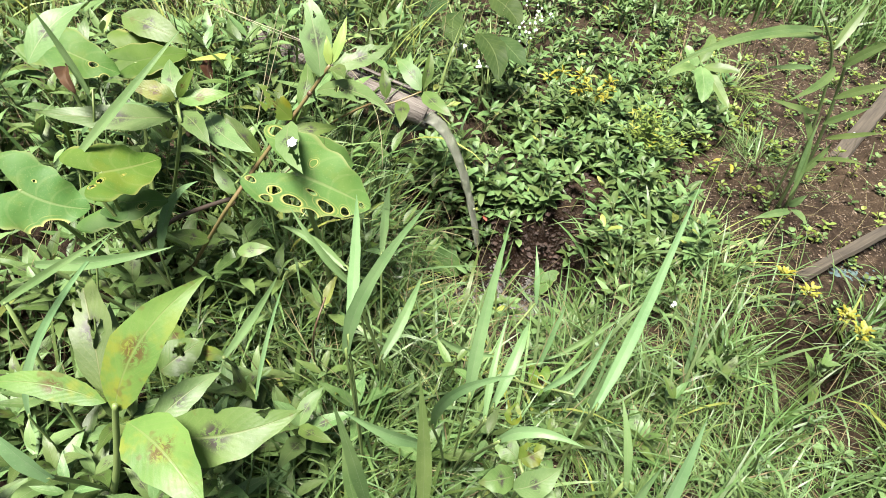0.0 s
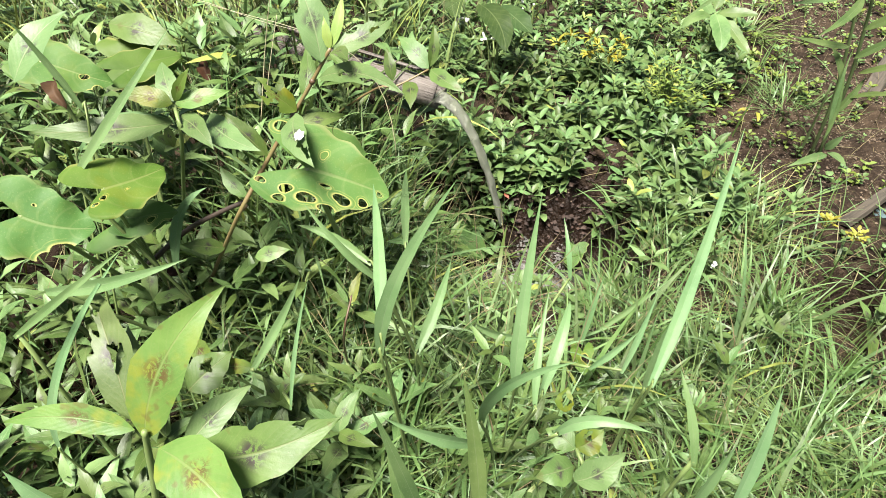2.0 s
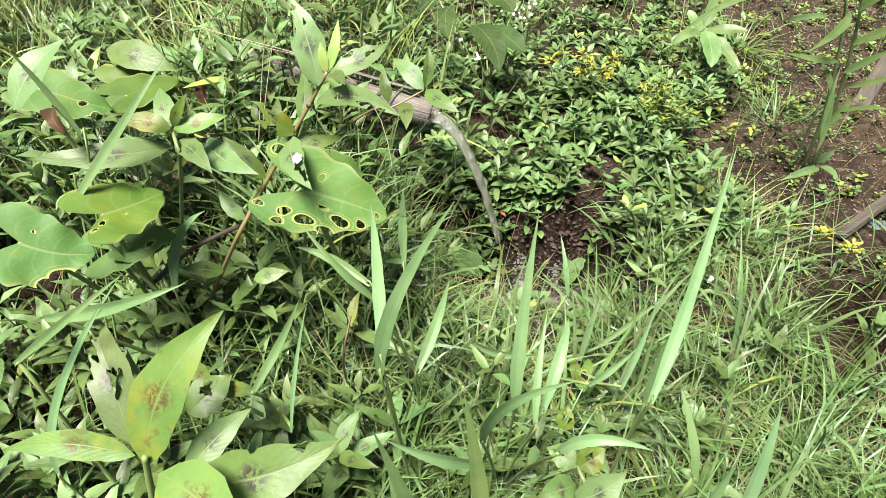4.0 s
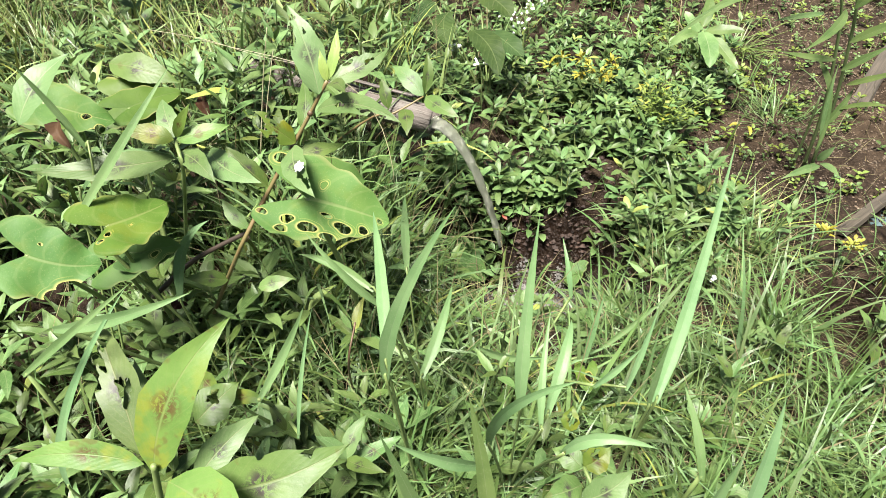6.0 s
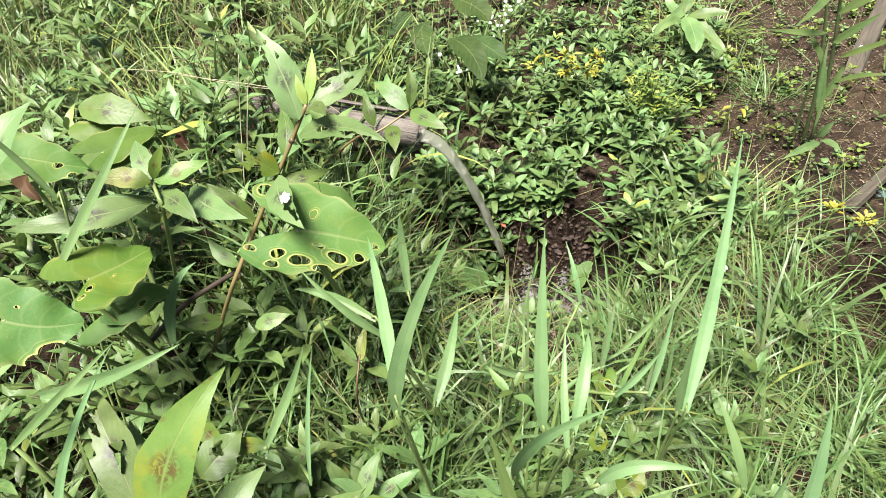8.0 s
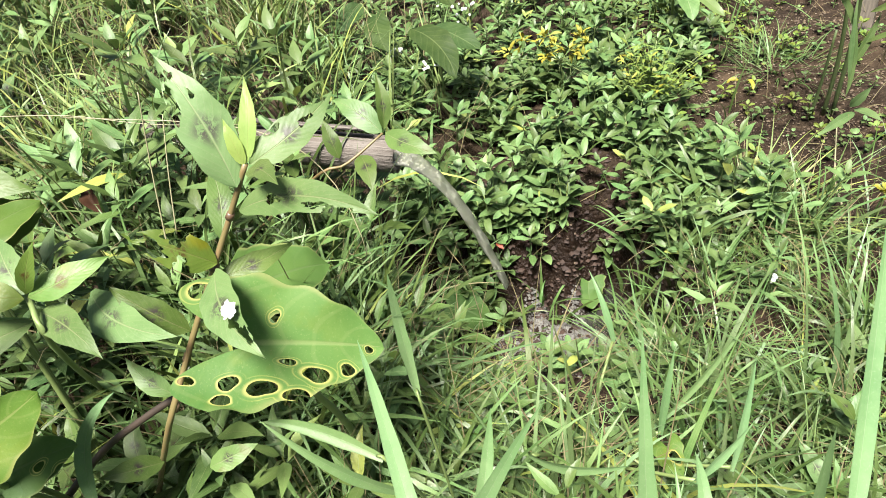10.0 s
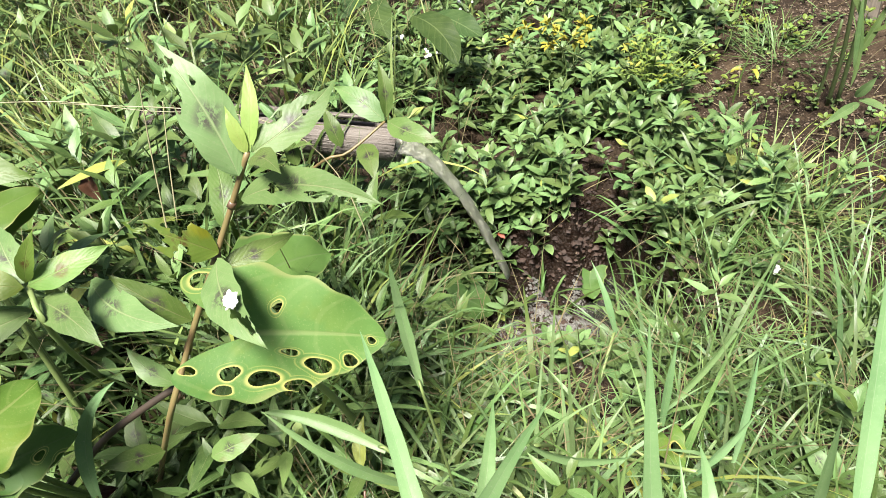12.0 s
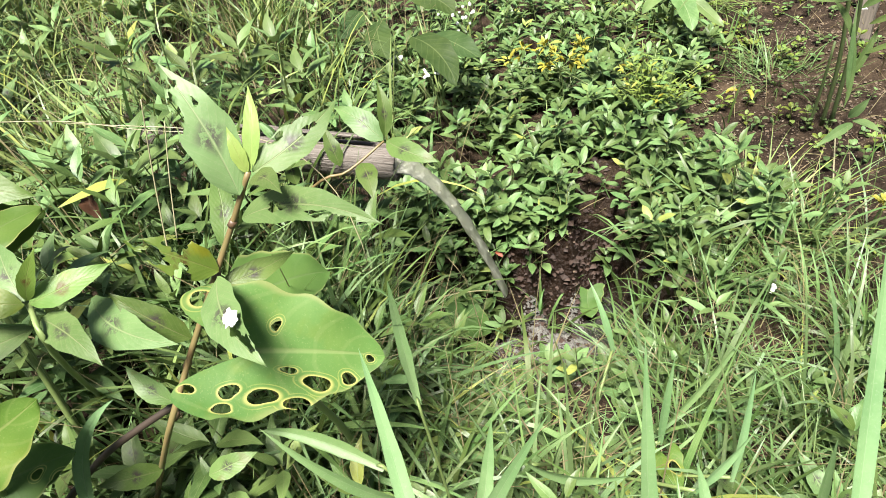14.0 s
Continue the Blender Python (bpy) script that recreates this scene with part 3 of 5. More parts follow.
near_lawn = lambda x, y: lawn_here(x, y) * (0.05 + 0.95 * sight(x, y))
xy, out_az = tufted(spread(1150, -0.6, 2.2, 0.15, 1.75, near_lawn), 8, 20, 0.02)
blades("grass", "dense tufts of green grass with arching blades, in a damp garden bed", xy, (0.08, 0.28), (0.004, 0.010), 0.5, M_GRASS, 1.5, az=out_az)
blades("grass", "short undergrowth of fine grass", spread(12000, -0.6, 2.2, 0.15, 1.75, near_lawn), (0.03, 0.11), (0.002, 0.006), 0.8, M_GRASS, 0.9)
xy, out_az = tufted(spread(280, -0.45, 2.1, 0.2, 1.65, near_lawn), 3, 8, 0.02)
blades("grass", "broad arching bands of grass standing over the finer blades", xy, (0.16, 0.38), (0.007, 0.014), 0.5, M_GRASS_BAND, 1.5, az=out_az)
fine_patch = lambda x, y: near_lawn(x, y) * soft(0.15, 0.45, x) * soft(1.5, 0.9, x) * soft(1.35, 1.0, y)
xy, out_az = tufted(spread(520, 0.1, 1.7, 0.25, 1.3, fine_patch), 12, 28, 0.03)
blades("grass", "feathery bright tufts of hair-thin grass", xy, (0.07, 0.24), (0.0014, 0.0034), 0.6, M_GRASS_B, 1.3, az=out_az, tilt=0.15)
blades("grass", "loose long blades lying tangled over the lawn", spread(1900, -0.5, 2.1, 0.2, 1.6, near_lawn), (0.14, 0.34), (0.003, 0.008), 0.3, M_GRASS_BAND, 1.1, tilt=0.75)
blades("grass", "short tangled grass in the hollow by the water", spread(1900, -0.4, 0.6, 1.0, 1.9, lambda x, y: 0.5 * (1 - sight(x, y)) * soft(0.35, 0.1, ditch(x, y) * (1 - grit(x, y))) * (1 - 0.8 * grit(x, y))), (0.03, 0.10), (0.003, 0.007), 0.9, M_GRASS, 0.8)
xy, out_az = tufted(spread(230, -0.75, 0.12, 0.95, 1.75, lambda x, y: (1 - sight(x, y)) * soft(0.12, 0.0, x)), 6, 14, 0.02)
blades("grass", "low yellowish grass under the bamboo spout", xy, (0.06, 0.18), (0.005, 0.010), 0.5, M_GRASS_OLD, 1.2, az=out_az)
blades("dry_grass", "bleached stems tangled under the bamboo spout", spread(420, -0.8, 0.08, 1.05, 1.8, lambda x, y: 0.4 + 0.6 * (1 - sight(x, y))), (0.10, 0.28), (0.002, 0.004), 0.9, M_STRAW, 0.7)
blades("grass", "loose tufts of thin grass among low weeds", spread(7000, -0.1, 2.2, 1.4, 4.0, lambda x, y: 0.25 * (1 - 0.9 * bare(x, y)) * (1 - gaps(x, y))), (0.06, 0.2), (0.003, 0.007), 0.6, M_GRASS, 0.8)
on_bank = lambda x, y: border(x, y) * soft(0.30, -0.25, x + 0.35 * (y - 1.7)) * soft(1.5, 1.9, y) * (0.3 + 0.7 * soft(-0.9, 0.6, np.sin(x * 13 + 2 * np.sin(y * 9)) + np.sin(y * 15 + 2 * np.sin(x * 8))))
xy, out_az = tufted(spread(820, -3.2, 0.0, 1.5, 5.0, on_bank), 10, 24, 0.03)
blades("long_grass", "tall yellow-green grass growing densely on the bank", xy, (0.14, 0.40), (0.005, 0.011), 0.42, M_GRASS_OLD, 1.2, az=out_az)
xy, out_az = tufted(spread(820, -3.2, 0.0, 1.5, 5.0, on_bank), 8, 20, 0.03)
blades("long_grass", "arching green grass growing through the weeds on the bank", xy, (0.14, 0.36), (0.004, 0.010), 0.55, M_GRASS, 1.5, az=out_az)
blades("long_grass", "rank green grass between the broad-leaved weeds", spread(1600, -2.3, 0.1, 0.1, 1.7, lambda x, y: soft(0.15, -0.25, x) * sight(x, y) * border(x, y)), (0.12, 0.30), (0.004, 0.009), 0.5, M_GRASS, 0.8)
xy, out_az = tufted(spread(290, -2.2, 0.0, 0.2, 1.6, lambda x, y: soft(0.1, -0.2, x) * (0.2 + 0.8 * sight(x, y)) * border(x, y)), 6, 14, 0.025)
blades("long_grass", "broad arching grass blades among the weeds on the bank", xy, (0.16, 0.36), (0.007, 0.016), 0.35, M_GRASS, 1.0, az=out_az)
xy, out_az = tufted(spread(250, -0.6, 0.25, 0.6, 1.45, lambda x, y: clearing(x, y) * (0.06 + 0.94 * sight(x, y))), 5, 13, 0.022)
blades("grass", "tangled bright green grass at the foot of the bank", xy, (0.14, 0.36), (0.005, 0.015), 0.55, M_GRASS_B, 1.4, az=out_az)
blades("dry_grass", "pale dead stems lying through the bright grass", spread(420, -0.6, 0.25, 0.6, 1.5, clearing), (0.12, 0.32), (0.002, 0.004), 1.1, M_STRAW, 0.7)
blades("dry_grass", "pale dead stems tangled in the green grass", spread(900, -0.5, 1.2, 0.6, 1.5, near_lawn), (0.08, 0.22), (0.002, 0.004), 1.2, M_STRAW, 0.6)
blades("dry_grass", "hair-thin pale seed stalks standing over the weeds", spread(1900, -1.9, 0.4, 0.7, 3.4, lambda x, y: border(x, y) * soft(0.4, -0.3, x) * (0.35 + 0.65 * sight(x, y))), (0.22, 0.48), (0.0014, 0.0026), 0.45, M_STRAW, 0.6)
blades("dry_grass", "thin pale stems and runners lacing the lawn", spread(1500, -0.4, 1.7, 0.35, 1.65, near_lawn), (0.12, 0.34), (0.0013, 0.0024), 0.4, M_STRAW, 0.7, tilt=0.5)
rim = np.array(((0.42, 1.40), (0.46, 1.34), (0.39, 1.46), (0.50, 1.47), (0.47, 1.56), (0.58, 1.40), (0.64, 1.55), (-0.04, 1.28)))
xy, out_az = tufted(rim, 7, 14, 0.03)
blades("grass", "broad arching grass at the rim of the hollow", xy, (0.14, 0.30), (0.008, 0.016), 0.4, M_GRASS, 1.6, az=out_az)


def outside(x, y):
    far_off = np.hypot(x / 2.3, (y - 1.9) / 2.2)
    return soft(0.85, 1.1, far_off) * soft(4.2, 2.2, far_off) * (0.45 + 0.55 * np.sin(x * 2.1 + 1.3 * np.sin(y * 1.7)) ** 2)


def fringe(x, y):
    """The rough grass that closes round the bed, thinner over the open soil."""
    ring = np.hypot(x / 2.3, (y - 1.9) / 2.2) + 0.08 * np.sin(x * 5 + y * 3) + 0.06 * np.sin(y * 7 - x * 4)
    return np.maximum(soft(0.66, 0.9, ring), soft(0.3, 0.05, y)) * soft(2.3, 1.3, ring) * (1 - bare(x, y)) * soft(-0.25, 0.1, np.abs(y - 2.2) - 0.9 * soft(0.4, 1.0, x))


xy, out_az = tufted(spread(11000, -5.5, 5.5, -3.2, 7.2, fringe), 6, 12, 0.06)
blades("meadow", "thick rough grass closing round the garden bed", xy, (0.10, 0.34), (0.007, 0.016), 0.5, M_GRASS, 1.3, az=out_az, levels=4)
xy, out_az = tufted(spread(5200, -8, 8, -5, 10, outside), 5, 11, 0.05)
blades("meadow", "rough green grass round the weedy garden bed", xy, (0.12, 0.34), (0.008, 0.018), 0.4, M_GRASS, 1.0, az=out_az, levels=5)
blades("dry_grass", "bleached dead stalks lying in the grass", spread(1300, -2.2, 1.6, 0.4, 3.6, lambda x, y: (0.3 + 0.5 * soft(0.2, -0.6, x)) * (0.2 + 0.8 * sight(x, y))), (0.08, 0.26), (0.002, 0.004), 1.4, M_STRAW, 0.6)


# ---- low cover weeds: upright shoots with pairs of small leaves ----
def shoot_leaves(height, pairs, size):
    """Where the leaves of one shoot sit: base, direction, normal, length."""
    out = []
    a0 = rng.uniform(0, 6.28)
    low = max(1, pairs - 2)
    for i in range(pairs + 1):
        top = i >= low
        z = height * (0.3 + 0.55 * i / low) if not top else height * (0.9 + 0.05 * (i - low))
        a = a0 + i * 1.45 + rng.normal(0, 0.2)
        tilt = rng.normal(0.1, 0.2) if not top else 0.2 + 0.28 * (i - low) + rng.normal(0, 0.12)
        ln = size * (0.95 if not top else (1.05, 0.95, 0.7, 0.5)[min(i - low, 3)]) * rng.uniform(0.85, 1.15)
        for k in range(2):
            d = np.array([math.cos(a + k * math.pi) * math.cos(tilt), math.sin(a + k * math.pi) * math.cos(tilt), math.sin(tilt)])
            out.append((np.array([0, 0, z]) + d * 0.004, d, np.array([-d[0] * 0.6, -d[1] * 0.6, 1.0]), ln))
    return out


def cover_proto(height, pairs, size, ratio, material):
    """One shoot with its parts."""
    ob = plant("low_weed", (0, 0, -5), "low leafy weed with paired oval leaves on a thin green stem", "weed", "low cover weeds")
    bend = rng.normal(0, 0.012, 2)
    add_stem(ob, [(0, 0, -5.01), (bend[0], bend[1], -5 + height * 0.6), (0, 0, -5 + height)], 0.0022, 0.0012, M_STEM_GREEN, n=5, sides=5)
    for b, d, nrm, ln in shoot_leaves(height, pairs, size):
        b = b + np.array([0, 0, -5.0])
        add_leaf(ob, b, b + d * ln, ln * ratio, material, "ovate", nrm, 0.06, 0.2, 0.03, nu=6, nv=4)
    return ob


def shoot_mass(name, label, xy, heights, sizes, ratio, material, pairs=(3, 5), kind="ovate"):
    """The many shoots that nobody could count, joined."""
    pts, faces, uv, _ = leaf_shape(1.0, ratio, kind, 5, 4, 0.2, 0.06, 0.03, (), 5)
    allv, allf, alluv = [], [], []
    n = 0
    for x, y in xy:
        h, s = rng.uniform(*heights), rng.uniform(*sizes)
        o = np.array(on_ground(x, y))
        tip = rng.normal(0, 0.18, 2) * h
        for b, d, nrm, ln in shoot_leaves(h, int(rng.integers(*pairs)), s):
            b = b + o + np.array([tip[0], tip[1], 0]) * (b[2] / h)
            allv.append(pts * ln @ turn_to(d, nrm).T + b)
            allf.append(faces + n)
            alluv.append(uv)
            n += len(pts)
        sv, sf = tube([o, o + np.array([tip[0], tip[1], h])], 0.002, 0.001, 3)
        sf = np.array([q for q in sf if len(q) == 4]) + n
        allv.append(sv), allf.append(sf), alluv.append(np.full((len(sv), 2), 0.3))
        n += len(sv)
    return tagged(build(name, np.vstack(allv), np.vstack(allf), material, uv=np.vstack(alluv)), label, "weed", kind="stuff")


def cover_here(x, y):
    k = border(x, y) * soft(-0.22, 0.0, x + 0.15 * (y - 1.7)) * soft(1.36, 1.6, y + 0.1 * x) * soft(1.05, 0.68, x - 0.28 * (y - 1.9))
    clump = soft(-0.7, 0.5, np.sin(x * 19 + 3 * np.sin(y * 8)) + np.sin(y * 18 + 2 * np.sin(x * 12)) + 0.1)
    return (k * clump + 0.025 * (x > 0)) * (1 - bare(x, y)) * (1 - gaps(x, y)) * (1 - 0.85 * soft(1.1, 0.6, np.hypot((x - 0.41) / 0.13, (y - 2.08) / 0.13))) * (1 - 0.85 * soft(1.1, 0.6, np.hypot((x - 0.62) / 0.12, (y - 1.93) / 0.11)))


protos = [cover_proto(rng.uniform(0.06, 0.19), int(rng.integers(3, 6)), rng.uniform(0.044, 0.063), rng.uniform(0.33, 0.41), M_COVER) for _ in range(12)]
near_cover = spread(3200, -0.1, 1.0, 1.45, 2.5, cover_here)[:230]
for i, (x, y) in enumerate(near_cover):
    turn = pose(*on_ground(x, y), rng.normal(0, 9), rng.normal(0, 9), rng.uniform(0, 360))
    copy_thing(protos[i % 12], turn)
for ob in protos:
    for part_ob in list(ob.children_recursive) + [ob]:
        bpy.data.objects.remove(part_ob)
shoot_mass("undergrowth", "dense mat of low oval-leaved weeds", spread(1650, -0.3, 1.7, 1.4, 4.2, cover_here), (0.015, 0.18), (0.032, 0.060), 0.37, M_COVER_I)
shoot_mass("undergrowth", "small oval-leaved weeds hanging over the wet hollow", spread(520, -0.05, 0.65, 1.3, 1.95, lambda x, y: soft(0.09, 0.03, np.abs(y - 0.05 - face_line(x))) * (1 - 0.9 * soft(0.32, 0.35, x) * soft(0.44, 0.41, x)) * (1 - grit(x, y))), (0.02, 0.11), (0.025, 0.05), 0.42, M_COVER_I)
shoot_mass("seedlings", "tiny round-leaved seedlings on open soil", spread(2600, 0.4, 2.2, 1.2, 3.6, lambda x, y: 0.20 + 0.12 * bare(x, y)), (0.006, 0.035), (0.007, 0.020), 0.8, M_COVER_I, (1, 3), "round")
shoot_mass("creeping_weed", "creeping weed with tiny yellow-green leaves at the soil edge", spread(1700, 0.55, 1.9, 1.6, 3.3, lambda x, y: soft(0.5, 0.75, x - 0.2 * (y - 1.9)) * (0.5 + 0.5 * np.sin(x * 17 + y * 11)) * (1 - 0.8 * bare(x, y))), (0.01, 0.05), (0.012, 0.024), 0.6, M_LIME_I, (2, 4), "round")
shoot_mass("undergrowth", "narrow-leaved weeds mixed into the grass", spread(640, -1.9, 1.3, 0.3, 1.6, lambda x, y: (0.05 + 0.95 * soft(0.25, -0.3, x)) * (0.25 + 0.75 * sight(x, y)) * (1 - 0.75 * clearing(x, y)) * border(x, y)), (0.08, 0.3), (0.05, 0.1), 0.28, M_COVER_I, (2, 5), "lance")
shoot_mass("undergrowth", "bright narrow-leaved weeds standing over the grass", spread(42, -0.6, 0.12, 0.8, 1.5, lambda x, y: clearing(x, y) * (0.3 + 0.7 * sight(x, y))), (0.12, 0.30), (0.045, 0.085), 0.26, M_COVER_B, (2, 4), "lance")
shoot_mass("undergrowth", "weeds with pointed leaves crowding the bank", spread(380, -2.8, -0.15, 1.2, 4.4, border), (0.1, 0.26), (0.05, 0.10), 0.3, M_COVER_I, (3, 6), "lance")


shoot_mass("undergrowth", "small soft weeds low beside the wet gravel", spread(110, -0.25, 0.42, 1.0, 1.5, lambda x, y: (1 - sight(x, y)) * (1 - 0.95 * grit(x, y))), (0.02, 0.09), (0.025, 0.05), 0.42, M_COVER_I, (2, 4))
shoot_mass("undergrowth", "small soft-leaved weeds scattered through the grass", spread(230, 0.0, 1.6, 0.4, 1.6, near_lawn), (0.03, 0.11), (0.022, 0.045), 0.42, M_COVER_I, (2, 4))


# ---- the bamboo spout and its water ----
END = np.array((-0.075, 1.512, 0.418))
BACK = np.array((-0.92, 0.37, 0.085))
BACK /= np.linalg.norm(BACK)


def bamboo_spout():
    """A half-split cane, open above, laid on two forked sticks and running back into the bank."""
    ob = plant("bamboo_spout", tuple(END), "weathered grey split-bamboo water spout with a dark hollow", "water spout")
    axis = Vector(BACK)
    side = Vector((0, 0, 1)).cross(axis).normalized()
    up = axis.cross(side)
    rot = Matrix((axis, side, up)).transposed().to_4x4()
    ob.matrix_world = Matrix.Translation(END) @ rot

    def half(name, r_out, r_in, a0, a1, x0, x1, label="", seg=22, steps=34, ragged=0.0):
        verts, faces = [], []
        for i in range(steps + 1):
            for k, r in enumerate((r_out, r_in)):
                for j in range(seg + 1):
                    a = radians(a0 + (a1 - a0) * j / seg)
                    x = x0 + (x1 - x0) * i / steps
                    if i == 0:
                        x += ragged * (noise.noise((j * 0.9, k * 3.0, 1.0)))
                    rr = r * (1 + 0.02 * noise.noise((x * 9, a * 2, k)) + 0.05 * math.exp(-((x - 0.27) / 0.012) ** 2))
                    verts.append((x, rr * math.cos(a), rr * math.sin(a)))
        n = seg + 1
        for i in range(steps):
            for j in range(seg):
                o = i * 2 * n + j
                q = (i + 1) * 2 * n + j
                faces.append((o, q, q + 1, o + 1))
                faces.append((o + n, o + n + 1, q + n + 1, q + n))
            for j in (0, seg):
                o, q = i * 2 * n + j, (i + 1) * 2 * n + j
                faces.append((o, o + n, q + n, q))
        for base in (0, steps * 2 * n):
            for j in range(seg):
                faces.append((base + j, base + j + 1, base + n + j + 1, base + n + j))
        part_ob = build(name, verts, faces, M_BAMBOO, ob, label)
        return part_ob

    half("trough", 0.041, 0.034, 168, 430, 0.0, 0.60, ragged=0.012)
    half("cover_strip", 0.045, 0.039, 100, 138, 0.07, 0.60, "lifted split strip along the top", seg=8, ragged=0.03)
    return ob


bamboo_spout()


def water_stream():
    """The falling jet: a ragged, twisted, tapering sheet of water."""
    h = Vector((0.927, -0.373, 0)).normalized()
    side = Vector((-h.y, h.x, 0))
    rings, n = [], 14
    steps = 60
    for i in range(steps + 1):
        t = 0.281 * i / steps - 0.015
        c = Vector(END) + Vector((0.0, 0.0, -0.012)) + h * 0.7 * t + Vector((0, 0, -4.9 * t * abs(t) - 0.05 * t))
        wide = 0.029 * (1 - 0.5 * math.sqrt(i / steps)) * (1 + 0.05 * math.sin(i * 0.55) + 0.10 * noise.noise((i * 0.4, 0, 0)))
        thick = 0.0065 * (1 + 0.3 * math.sin(i * 0.8 + 1))
        vel = (h * 0.7 + Vector((0, 0, -9.8 * max(t, 0) - 0.05))).normalized()
        nor = vel.cross(side)
        twist = 0.5 * math.sin(i * 0.09)
        ring = []
        for j in range(n):
            a = 2 * math.pi * j / n
            lump = 1 + 0.22 * noise.noise((i * 0.35, math.cos(a) * 2, math.sin(a) * 2))
            ca, sa_ = math.cos(a + twist), math.sin(a + twist)
            ring.append(c + side * (wide * ca * lump) + nor * (thick * sa_ * lump))
        rings.append(ring)
    verts = [v for r in rings for v in r]
    faces = [(i * n + j, i * n + (j + 1) % n, (i + 1) * n + (j + 1) % n, (i + 1) * n + j) for i in range(steps) for j in range(n)]
    faces += [tuple(range(n))[::-1], tuple(range(steps * n, steps * n + n))]
    return tagged(build("water_stream", verts, faces, M_STREAM), "clear stream of water arching from the bamboo spout", "water", kind="structure")


water_stream()


def pool():
    xs, ys = np.linspace(-0.12, 0.62, 60), np.linspace(1.12, 2.0, 66)
    gx, gy = np.meshgrid(xs, ys, indexing="ij")
    d = np.hypot(gx - 0.16, gy - 1.50)
    gz = -0.268 + 0.006 * np.sin(d * 120) * np.exp(-d * 7) + 0.003 * np.sin(gx * 50 + gy * 31)
    pts = np.stack([gx, gy, gz], -1).reshape(-1, 3)
    idx = np.arange(gx.size).reshape(gx.shape)
    faces = np.stack([idx[:-1, :-1], idx[1:, :-1], idx[1:, 1:], idx[:-1, 1:]], -1).reshape(-1, 4)
    ok = (gz - ground_height(gx, gy)).reshape(-1)[faces].max(1) > -0.01
    return tagged(build("pool", pts, faces[ok], M_POOL), "shallow brown puddle where the water lands", "water", kind="structure")


pool()
wet = np.array((0.24, 1.45)) + rng.normal(0, 1, (11000, 2)) * np.array((0.085, 0.080))
wet = wet[(ground_height(wet[:, 0], wet[:, 1]) < 0.04) & (wet[:, 1] < 1.56)]
chips("wet_gravel", "wet grey gravel and grit under the falling water", wet, (0.0018, 0.0055), M_WET, 0.8)

# ---- the tall holed weed in the foreground ----
WEED = "tall weed with pointed pale green leaves, purple marks and insect holes"
weed = plant("tall_weed", (-0.632, 1.044, 0.100), WEED, "weed", "broad-leaved weeds")
add_stem(weed, [(-0.632, 1.044, 0.100), (-0.420, 0.896, 0.508), (-0.351, 0.921, 0.620), (-0.285, 0.948, 0.718), (-0.248, 0.959, 0.773), (-0.213, 0.958, 0.829)], 0.0041, 0.0029, M_STEM_RED, n=30)
for a, b in (((-0.352, 0.922, 0.618), (-0.347, 0.924, 0.626)), ((-0.285, 0.948, 0.716), (-0.281, 0.950, 0.723)), ((-0.250, 0.959, 0.770), (-0.246, 0.959, 0.776)), ((-0.390, 0.906, 0.555), (-0.384, 0.908, 0.564))):
    add_stem(weed, [a, b], 0.0047, 0.0041, M_STEM_BROWN, "stem_node", n=3, sides=8)
add_stem(weed, [(-0.383, 0.921, 0.563), (-0.440, 0.921, 0.533), (-0.510, 0.921, 0.489), (-0.602, 0.913, 0.408)], 0.0042, 0.0050, M_STEM_DARK, "branch", label="dark woody side branch")
add_leaf(weed, (-0.228, 0.952, 0.809), (-0.271, 1.025, 0.922), 0.0493, M_WEED_PALE, face=(0.25, -0.75, 0.6), holes=((0.83, -0.10, 0.022, 0.08), (0.83, 0.13, 0.022, 0.07), (0.70, 0.28, 0.05, 0.11), (0.60, 0.48, 0.05, 0.12), (0.66, -0.40, 0.03, 0.06)))
add_leaf(weed, (-0.212, 0.958, 0.829), (-0.196, 1.010, 0.890), 0.0165, M_LIME, face=(-0.10, -0.90, 0.40), fold=0.2)
add_leaf(weed, (-0.209, 0.957, 0.828), (-0.119, 1.011, 0.856), 0.0370, M_WEED_PALE, face=(-0.3, -0.7, 0.6), holes=((0.74, 0.22, 0.06, 0.12), (0.60, -0.38, 0.05, 0.12), (0.84, -0.05, 0.03, 0.10), (0.35, 0.34, 0.05, 0.10), (0.55, 0.62, 0.05, 0.14)))
add_leaf(weed, (-0.209, 0.945, 0.831), (-0.175, 0.889, 0.846), 0.0229, M_WEED_PALE, face=(0.2, -0.6, 0.7))
add_leaf(weed, (-0.214, 0.957, 0.828), (-0.222, 0.980, 0.868), 0.0141, M_LIME, face=(0, -0.7, 0.7))
add_leaf(weed, (-0.233, 0.945, 0.787), (-0.096, 0.864, 0.809), 0.0352, M_WEED_PALE, face=(0.1, -0.6, 0.75), holes=((0.60, 0.28, 0.05, 0.12), (0.71, 0.10, 0.035, 0.14), (0.52, -0.45, 0.04, 0.14), (0.80, 0.12, 0.03, 0.10), (0.30, 0.55, 0.05, 0.16)))
add_leaf(weed, (-0.267, 0.959, 0.744), (-0.270, 1.035, 0.791), 0.0264, M_WEED, face=(0.3, -0.8, 0.5))
add_leaf(weed, (-0.277, 0.944, 0.728), (-0.351, 0.949, 0.788), 0.0387, M_WEED_YOUNG, face=(0, -0.6, 0.8), holes=((0.70, 0.34, 0.12, 0.26), (0.50, -0.62, 0.08, 0.28), (0.86, -0.16, 0.07, 0.16), (0.35, 0.70, 0.06, 0.28)))
